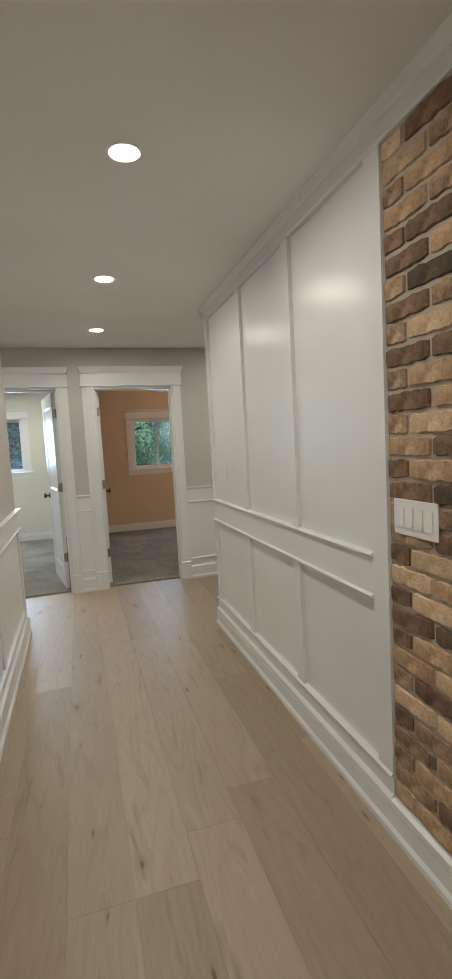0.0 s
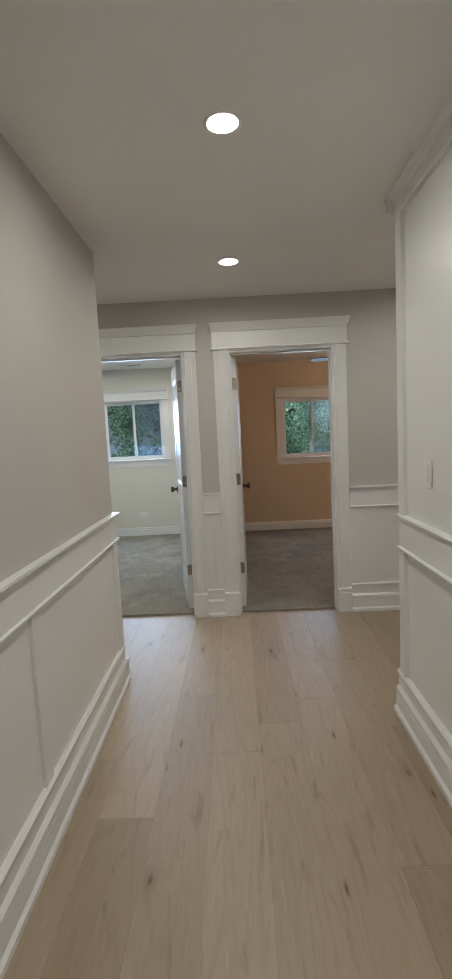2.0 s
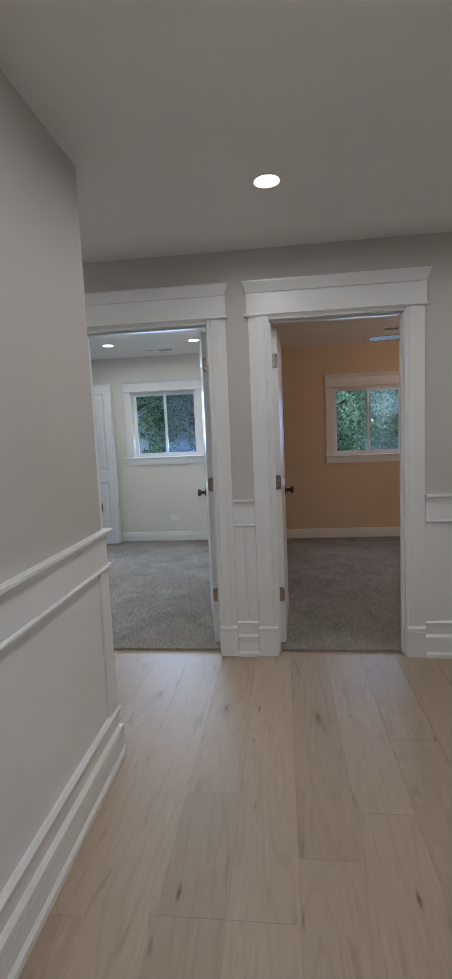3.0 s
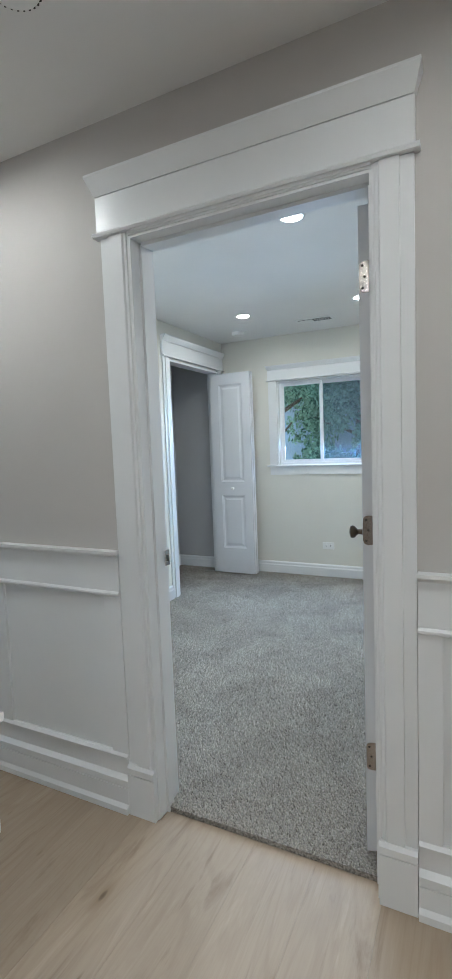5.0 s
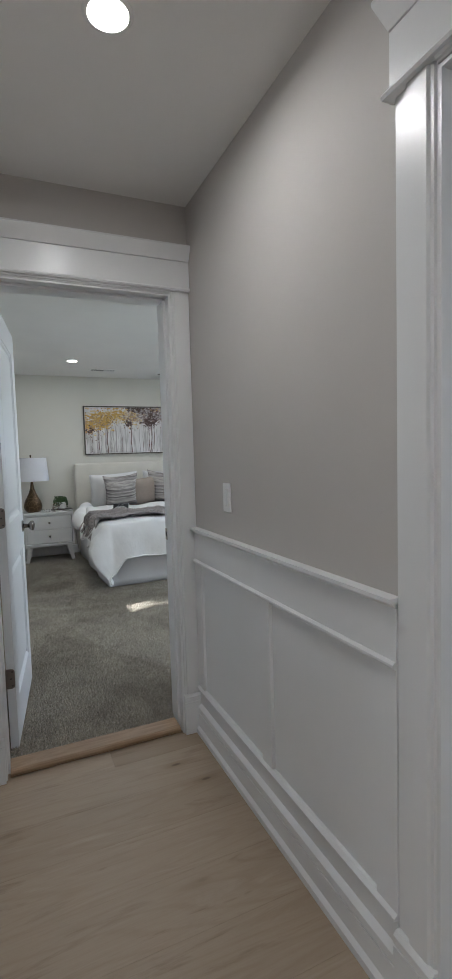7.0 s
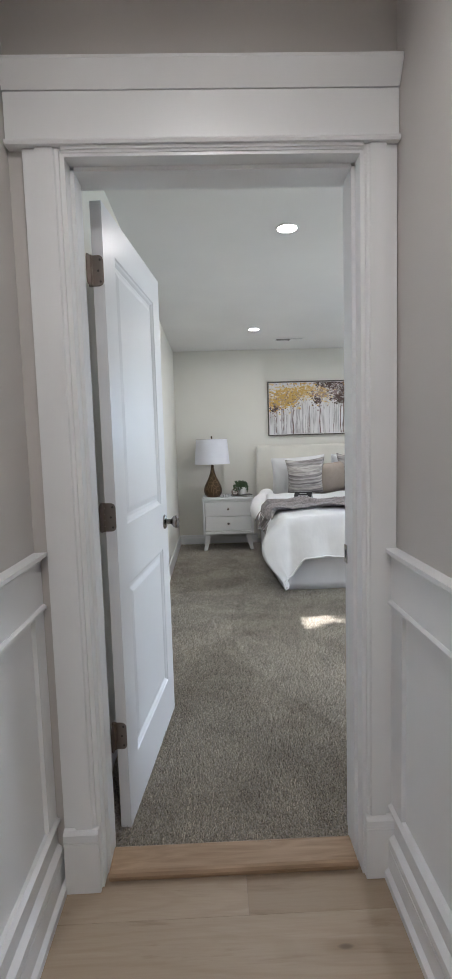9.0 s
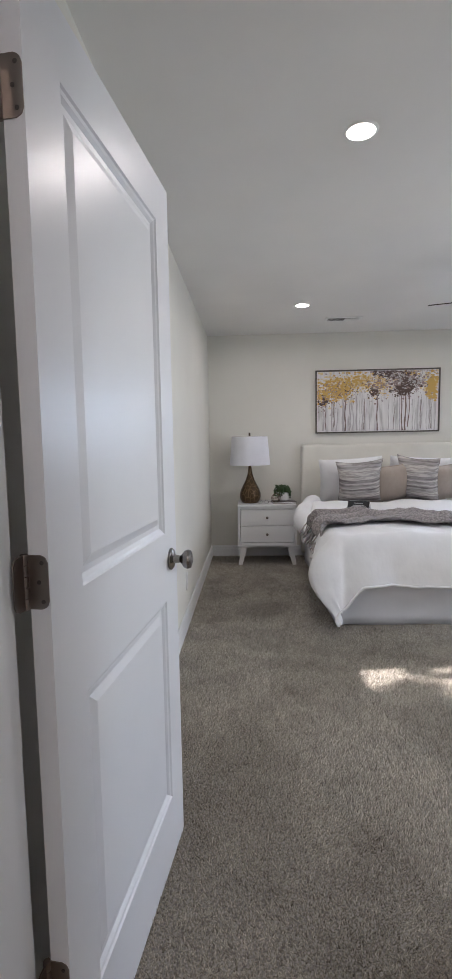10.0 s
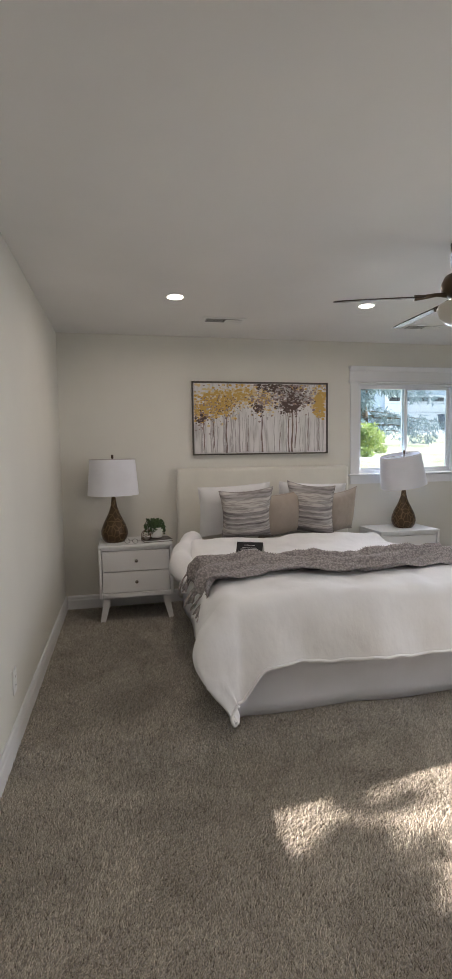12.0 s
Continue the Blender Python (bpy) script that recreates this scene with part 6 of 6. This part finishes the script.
for i, (x, y, h, r) in enumerate(((-2.6, 12.9, 2.9, 1.4), (-0.4, 13.0, 3.0, 1.7), (1.3, 11.2, 2.7, 1.5), (3.1, 11.5, 2.7, 1.6), (-1.4, 14.2, 3.3, 2.0), (1.0, 14.2, 3.4, 2.1), (3.6, 14.0, 3.4, 2.0), (-2.6, 14.0, 3.2, 1.6))):
    broad_tree(x, y, h, r, 30 + i, M_IVY, "dense green broadleaf tree close behind the house", 0.075, 26000, 0.06)
broad_tree(-1.0, 10.5, 3.0, 1.15, 55, M_IVY, "leafy green tree hanging before a pale shed", 0.07, 22000, 0.34)
broad_tree(-0.1, 10.4, 2.6, 0.8, 56, M_IVY, "leafy green tree hanging before a pale shed", 0.07, 14000, 0.12)
broad_tree(-2.3, 10.4, 3.2, 1.0, 57, M_IVY, "leafy green tree hanging before a pale shed", 0.07, 16000, 0.42)
bush = broad_tree(-13.5, 10.2, 0.62, 0.95, 77, M_BUSH, "low yellow-green garden bush", 0.09, 9000, 0.0)
broad_tree(-0.5, 10.35, 3.0, 0.95, 58, M_IVY, "leafy green tree hanging before a pale shed", 0.07, 20000, 0.28)
broad_tree(-0.95, 10.15, 2.5, 0.85, 60, M_IVY, "leafy green tree hanging before a pale shed", 0.07, 22000, 0.16)
broad_tree(0.35, 10.5, 2.9, 0.8, 59, M_IVY, "leafy green tree hanging before a pale shed", 0.07, 14000, 0.2)

# unseen slim tree, added: its gapped crown dapples sun at the bedroom's north window
slim = thing("tree", "unseen slim broadleaf tree added to dapple the sun", "tree", pose(-4.2, 11.5, grade(-4.2, 11.5) - 0.03))
bm = bmesh.new()
tube(bm, [(0.35, 0, 0), (0.30, 0.03, 1.4), (0.22, 0.0, 2.6), (0.1, 0.0, 3.5)], [0.05, 0.04, 0.03, 0.012], 9)
for a, z in ((-0.6, 2.5), (0.7, 2.6), (-0.4, 2.9), (0.6, 3.0), (1.0, 2.8)):
    tube(bm, [(0.22, 0, z - 0.2), (0.5 * a, 0.05, z), (a, 0.0, z + 0.25)], [0.02, 0.014, 0.006], 6)
part("trunk", bm, M_BARK, slim, smooth=60)
rng = random.Random(12)
cs = []
for k in range(1900):
    x, z = rng.uniform(-0.95, 0.72), rng.uniform(2.2, 3.36)
    # crown stays open where the sun patch should reach the floor
    gap = (z < 2.83 and (x < 0.0 or rng.random() < 0.6)) or (2.875 < z < 3.2 and x < -0.745 + (z - 2.855) * 0.6)
    if not gap:
        cs.append((x, rng.uniform(-0.12, 0.12), z, 0.034))
leaves("crown", slim, M_IVY, cs, 0.036, 46000, 91)

spruce = thing("spruce_tree", "tall blue spruce with drooping branches", "tree", pose(-17.5, 12.6, grade(-17.5, 12.6) - 0.03))
bm = bmesh.new()
tube(bm, [(0, 0, 0), (0, 0, 5), (0.05, 0, 10)], [0.2, 0.13, 0.03], 9)
rng = random.Random(4)
cs = []
for k in range(170):
    z = 0.5 + 9.2 * (k / 170) ** 0.95
    a = rng.uniform(0, 6.3)
    reach = 2.9 * (1 - z / 10.4) * rng.uniform(0.75, 1.1)
    tube(bm, [(0, 0, z), (reach * 0.5 * math.cos(a), reach * 0.5 * math.sin(a), z - 0.05), (reach * math.cos(a), reach * math.sin(a), z - 0.3)], [0.03, 0.02, 0.006], 5)
    for q in range(6):
        t = (q + 1) / 6
        cs.append((reach * t * math.cos(a), reach * t * math.sin(a), z - 0.35 * t * t, 0.20))
part("trunk", bm, M_BARK, spruce, smooth=60)
leaves("crown", spruce, M_NEEDLE, cs, 0.20, 34000, 9, 1.2, 0.22)

# shed siding seen low through the west room's window
shed = thing("shed", "pale blue lap-sided shed among the trees", "shed", pose(-2.75, 11.2, 0.50))
bm = bmesh.new()
slab(bm, PLAN, -1.0, 3.35, 0.02, 1.0, 0, 1.83)
part("wall", bm, M_SHED, shed)
for j in range(13):
    bm = bmesh.new()
    z = 0.05 + j * 0.14
    prism(bm, [(-1.01, 0.018, z), (-1.01, -0.006, z), (-1.01, 0.010, z + 0.14), (-1.01, 0.018, z + 0.14)], [(3.36, 0.018, z), (3.36, -0.006, z), (3.36, 0.010, z + 0.14), (3.36, 0.018, z + 0.14)])
    part("siding_board", bm, M_SHED, shed)
bm = bmesh.new()
prism(bm, [(-1.1, -0.04, 1.85), (-1.1, 0.5, 2.1), (-1.1, 1.1, 1.85)], [(3.45, -0.04, 1.85), (3.45, 0.5, 2.1), (3.45, 1.1, 1.85)])
part("roof", bm, M_ROOF, shed)

# house across the street; it faces +x
hs = thing("house", "pale blue gabled house with a white garage door", "house", pose(-33, 24.5, grade(-33, 24.5) - 0.05))
bm = bmesh.new()
prism(bm, [(0, -5, 0), (0, 5, 0), (0, 5, 3.2), (0, 0, 7.4), (0, -5, 3.2)], [(-9, -5, 0), (-9, 5, 0), (-9, 5, 3.2), (-9, 0, 7.4), (-9, -5, 3.2)])
part("wall", bm, M_SIDING, hs)
for j in range(34):
    z = 0.1 + j * 0.2
    half = 5 if z < 3.2 else 5 * (7.4 - z) / 4.2
    if half < 0.3:
        break
    bm = bmesh.new()
    slab(bm, PLAN, 0.0, 0.03, -half + 0.03, half - 0.03, z, z + 0.012)
    part("siding_board", bm, M_SIDING, hs)
for s in (-1, 1):
    bm = bmesh.new()
    prism(bm, [(0.35, 0, 7.42), (0.35, s * 5.4, 2.95), (0.35, s * 5.4, 3.12), (0.35, 0, 7.62)], [(-9.3, 0, 7.42), (-9.3, s * 5.4, 2.95), (-9.3, s * 5.4, 3.12), (-9.3, 0, 7.62)])
    part("roof", bm, M_ROOF, hs)
gd = thing("garage_door", "", "")
gd.parent = hs
bm = bmesh.new()
for j in range(4):
    rounded(bm, 0.04, 0.09, -2.4, 2.4, 0.05 + j * 0.6, 0.63 + j * 0.6, 0.01, 1)
part("door_panel", bm, M_PLASTIC, gd)
for k in range(4):
    bm = bmesh.new()
    slab(bm, PLAN, 0.091, 0.096, -2.1 + k * 1.1, -1.3 + k * 1.1, 1.98, 2.25)
    part("pane", bm, M_DARK, gd)
hw = thing("window", "", "")
hw.parent = hs
bm = bmesh.new()
for a in ((-0.75, -0.65, 4.3, 5.7), (0.65, 0.75, 4.3, 5.7), (-0.649, 0.649, 4.3, 4.4), (-0.649, 0.649, 5.6, 5.7), (-0.04, 0.04, 4.401, 5.599)):
    slab(bm, PLAN, 0.0, 0.08, *a)
part("window_frame", bm, M_PLASTIC, hw)
bm = bmesh.new()
slab(bm, PLAN, 0.031, 0.036, -0.649, 0.649, 4.401, 5.599)
part("pane", bm, M_DARK, hw)
M_CAR = mat("dark_blue_car_paint", (0.05, 0.07, 0.10), 0.3, 0.3)
bin_ = thing("trash_bin", "dark wheeled trash bin on the driveway", "trash bin", pose(-31.5, 25.6, grade(-31.5, 25) + 0.02))
bm = bmesh.new()
prism(bm, [(-0.22, -0.25, 0.08), (0.22, -0.25, 0.08), (0.22, 0.25, 0.08), (-0.22, 0.25, 0.08)], [(-0.3, -0.32, 1.0), (0.3, -0.32, 1.0), (0.3, 0.32, 1.0), (-0.3, 0.32, 1.0)])
part("body", bm, M_CAR, bin_)
bm = bmesh.new()
rounded(bm, -0.33, 0.33, -0.34, 0.34, 1.001, 1.06, 0.02, 2)
part("lid", bm, M_CAR, bin_)
for s in (-1, 1):
    bm = bmesh.new()
    tube(bm, [(0.2, s * 0.2, 0.1), (0.2, s * 0.26, 0.1)], 0.1, 12)
    part("wheel", bm, M_DARK, bin_)


# ---- carpet pile ----
def pile(name, parent, x0, x1, y0, y1, step, z, high, wide, seed, skip=(), material=M_CARPET):
    """Yarn tufts: small leaning three-sided blades on a jittered grid."""
    g = np.random.default_rng(seed)
    gx, gy = np.meshgrid(np.arange(x0, x1, step), np.arange(y0, y1, step))
    x = gx.ravel() + g.uniform(-0.5, 0.5, gx.size) * step
    y = gy.ravel() + g.uniform(-0.5, 0.5, gx.size) * step
    keep = np.ones(x.size, bool)
    for a, b, c, d in skip:
        keep &= ~((x > a) & (x < b) & (y > c) & (y < d))
    x, y = x[keep], y[keep]
    k = x.size
    a = g.uniform(0, 2 * math.pi, k)
    h = high * g.uniform(0.6, 1.25, k)
    w = wide * g.uniform(0.7, 1.3, k)
    field = np.sin(x * 2.3 + 1.5 * np.sin(y * 1.7)) + np.sin(y * 3.1 + x * 0.8 + 2 * np.sin(x * 1.3))
    lx = g.normal(0, 0.5, k) * high + 0.35 * high * np.sign(field) * 0.8
    ly = g.normal(0, 0.5, k) * high + 0.25 * high * np.cos(field)
    v = np.empty((k, 4, 3))
    for q in range(3):
        t = a + q * 2 * math.pi / 3
        v[:, q, 0], v[:, q, 1], v[:, q, 2] = x + w * np.cos(t), y + w * np.sin(t), z
    v[:, 3, 0], v[:, 3, 1], v[:, 3, 2] = x + lx, y + ly, z + h
    base = np.arange(k) * 4
    f = np.stack([np.stack([base, base + 1, base + 3], 1), np.stack([base + 1, base + 2, base + 3], 1), np.stack([base + 2, base, base + 3], 1)], 1).reshape(-1)
    me = bpy.data.meshes.new(name)
    me.vertices.add(k * 4)
    me.vertices.foreach_set("co", v.reshape(-1).astype(np.float32))
    me.loops.add(f.size)
    me.loops.foreach_set("vertex_index", f.astype(np.int32))
    me.polygons.add(f.size // 3)
    me.polygons.foreach_set("loop_start", np.arange(0, f.size, 3, dtype=np.int32))
    me.update(calc_edges=True)
    me.materials.append(material)
    ob = new(name, me)
    ob.parent = parent
    return tagged(ob, kind="stuff")


pile("carpet_pile", floor_b, -4.7, -2.276, Y_BED_S + 0.017, 6.75, 0.0064, 0.016, 0.016, 0.0031, 1, skip=((-2.45, -2.27, 4.3, 4.53), (-2.45, -2.27, 5.30, 6.8)), material=M_CARPET_BED)
pile("carpet_pile", floor_b, X_BED_W + 0.02, -4.7, Y_BED_S + 0.017, 8.2, 0.0095, 0.016, 0.015, 0.0044, 2, skip=((-6.9, -5.2, 5.55, 7.0),), material=M_CARPET_BED)
pile("carpet_pile", floor_w, X_R2_W - 0.6, X_R2_E, 5.444, 8.78, 0.0088, 0.016, 0.012, 0.0042, 3, skip=((-2.8, -0.734, 5.4, 5.52), (0.034, 0.3, 5.4, 5.52), (-2.8, -2.11, 5.5, 7.74)))
pile("carpet_pile", floor_e, 0.40, 2.0, 5.444, 8.78, 0.0105, 0.014, 0.012, 0.005, 4, skip=((0.2, 0.401, 5.4, 5.52), (1.164, 2.2, 5.4, 5.52)))


# ---- pieces of walls and floor ----
random.seed(11)
brick_wall = sheet("brick_bed", X_RIGHT - 0.004, X_RIGHT + 0.0, -2.49, Y_BRICK - 0.005, 0.1325, 2.345, M_MORTAR, "tan and brown brick veneer set in pale mortar", "brick wall")
brick_mesh = {}


def brick_shape(k):
    if k not in brick_mesh:
        rng = random.Random(k)
        bm = bmesh.new()
        ln = 0.204 if k % 2 == 0 else 0.098
        n = 11 if k % 2 == 0 else 6
        top, bot, ft, fb = [], [], [], []
        for i in range(n):
            y = -ln / 2 + ln * i / (n - 1)
            e = 0.004 if i in (0, n - 1) else 0
            zt, zb = 0.031 - e + rng.uniform(-0.0050, 0.0018), -0.031 + e + rng.uniform(-0.0018, 0.0050)
            top.append(bm.verts.new((0, y, zt)))
            bot.append(bm.verts.new((0, y, zb)))
            d = 0.009 + rng.uniform(-0.003, 0.003) - (0.002 if e else 0)
            ft.append(bm.verts.new((-d, y * 0.975, zt - 0.003)))
            fb.append(bm.verts.new((-d - rng.uniform(-0.002, 0.002), y * 0.975, zb + 0.003)))
        for i in range(n - 1):
            bm.faces.new((ft[i], ft[i + 1], fb[i + 1], fb[i]))
            bm.faces.new((top[i], top[i + 1], ft[i + 1], ft[i]))
            bm.faces.new((fb[i], fb[i + 1], bot[i + 1], bot[i]))
        bm.faces.new((top[0], ft[0], fb[0], bot[0]))
        bm.faces.new((top[-1], bot[-1], fb[-1], ft[-1]))
        brick_mesh[k] = finish(bm, "brick", M_BRICKS[0])
    return brick_mesh[k]


brick_sets = {}
rng = random.Random(5)
far_bricks = bmesh.new()
for row in range(32):
    z = 2.345 - 0.034 - row * 0.0712
    if z < 0.15:
        break
    y = Y_BRICK - 0.006 + (0.0 if row % 2 else -0.105) + rng.uniform(-0.015, 0.015)
    first = True
    while y > -2.3:
        ln = 0.204
        if first and row % 2 == 0:
            y = Y_BRICK - 0.008
            ln = 0.098
        elif first:
            y = Y_BRICK - 0.008
        first = False
        k = rng.randrange(12) * 2 + (1 if ln < 0.15 else 0)
        mi = rng.choices(range(5), (0.25, 0.19, 0.27, 0.23, 0.06))[0]
        if y > 0.3:
            key = (k, mi)
            if key not in brick_sets:
                me = brick_shape(k).copy()
                me.materials.clear()
                me.materials.append(M_BRICKS[mi])
                brick_sets[key] = me
            ob = new("brick", brick_sets[key])
            ob.parent = brick_wall
            ob.location = (X_RIGHT - 0.004, y - ln / 2, z)
            ob.rotation_euler = (rng.uniform(-0.012, 0.012), 0, 0)
        else:
            slab(far_bricks, PLAN, X_RIGHT - 0.011, X_RIGHT - 0.005, y - ln, y, z - 0.029, z + 0.029)
        y -= ln + 0.013
tagged(part("brick", far_bricks, M_BRICKS[0], brick_wall), kind="stuff")
rocker(pose(X_RIGHT - 0.014, 1.525, 1.16, 0, 0, 90), 4, "white four-gang switch plate on brick")

M_SEAM = mat("plank_seam", (0.16, 0.12, 0.09), 0.8)
floor_h = sheet("floor_hall", X_DOOR - 0.085, 2.5, -2.5, 5.4415, -0.02, -0.004, M_SEAM, "wide pale oak planks with knots and fine seams", "wood floor")
rng = random.Random(3)
plank_meshes = {}
fixed = {0.044: (1.72, 3.67, 4.17), 0.2555: (1.72, 3.67), 0.467: (1.93, 3.89), 0.6785: (4.10,), -0.1675: (3.3,)}
col = -2.2765 - 0.211
while col < 2.5:
    x0, x1 = max(col + 0.0001, X_DOOR - 0.08), min(col + 0.2109, 2.5)
    if x1 - x0 < 0.02:
        col += 0.211
        continue
    ends = [-2.5]
    near = [v for k, v in fixed.items() if abs(k - col) < 0.03]
    if near:
        ends += [e for e in near[0]]
        ends.insert(1, ends[1] - 2.0)
    else:
        y = -2.5 + rng.uniform(0.6, 2.0)
        while y < 5.1:
            ends.append(y)
            y += rng.choice((1.5, 1.9, 2.2)) + rng.uniform(-0.05, 0.05)
    ends = sorted(e for e in ends if e >= -2.5) + [5.441]
    for a, b in zip(ends, ends[1:]):
        bm = bmesh.new()
        w2, l2 = (x1 - x0) / 2, (b - a - 0.0003) / 2
        e = 0.0004
        rings = []
        for ins, z in ((0, -0.004), (0, -0.0009), (e, 0.0)):
            rings.append([bm.verts.new((sx * (w2 - ins), sy * (l2 - ins), z)) for sx, sy in ((-1, -1), (1, -1), (1, 1), (-1, 1))])
        for r0, r1 in zip(rings, rings[1:]):
            for i in range(4):
                bm.faces.new((r0[i], r0[(i + 1) % 4], r1[(i + 1) % 4], r1[i]))
        bm.faces.new(rings[-1])
        ob = part("plank", bm, M_OAK, floor_h)
        ob.location = ((x0 + x1) / 2, (a + b) / 2, 0)
    col += 0.211
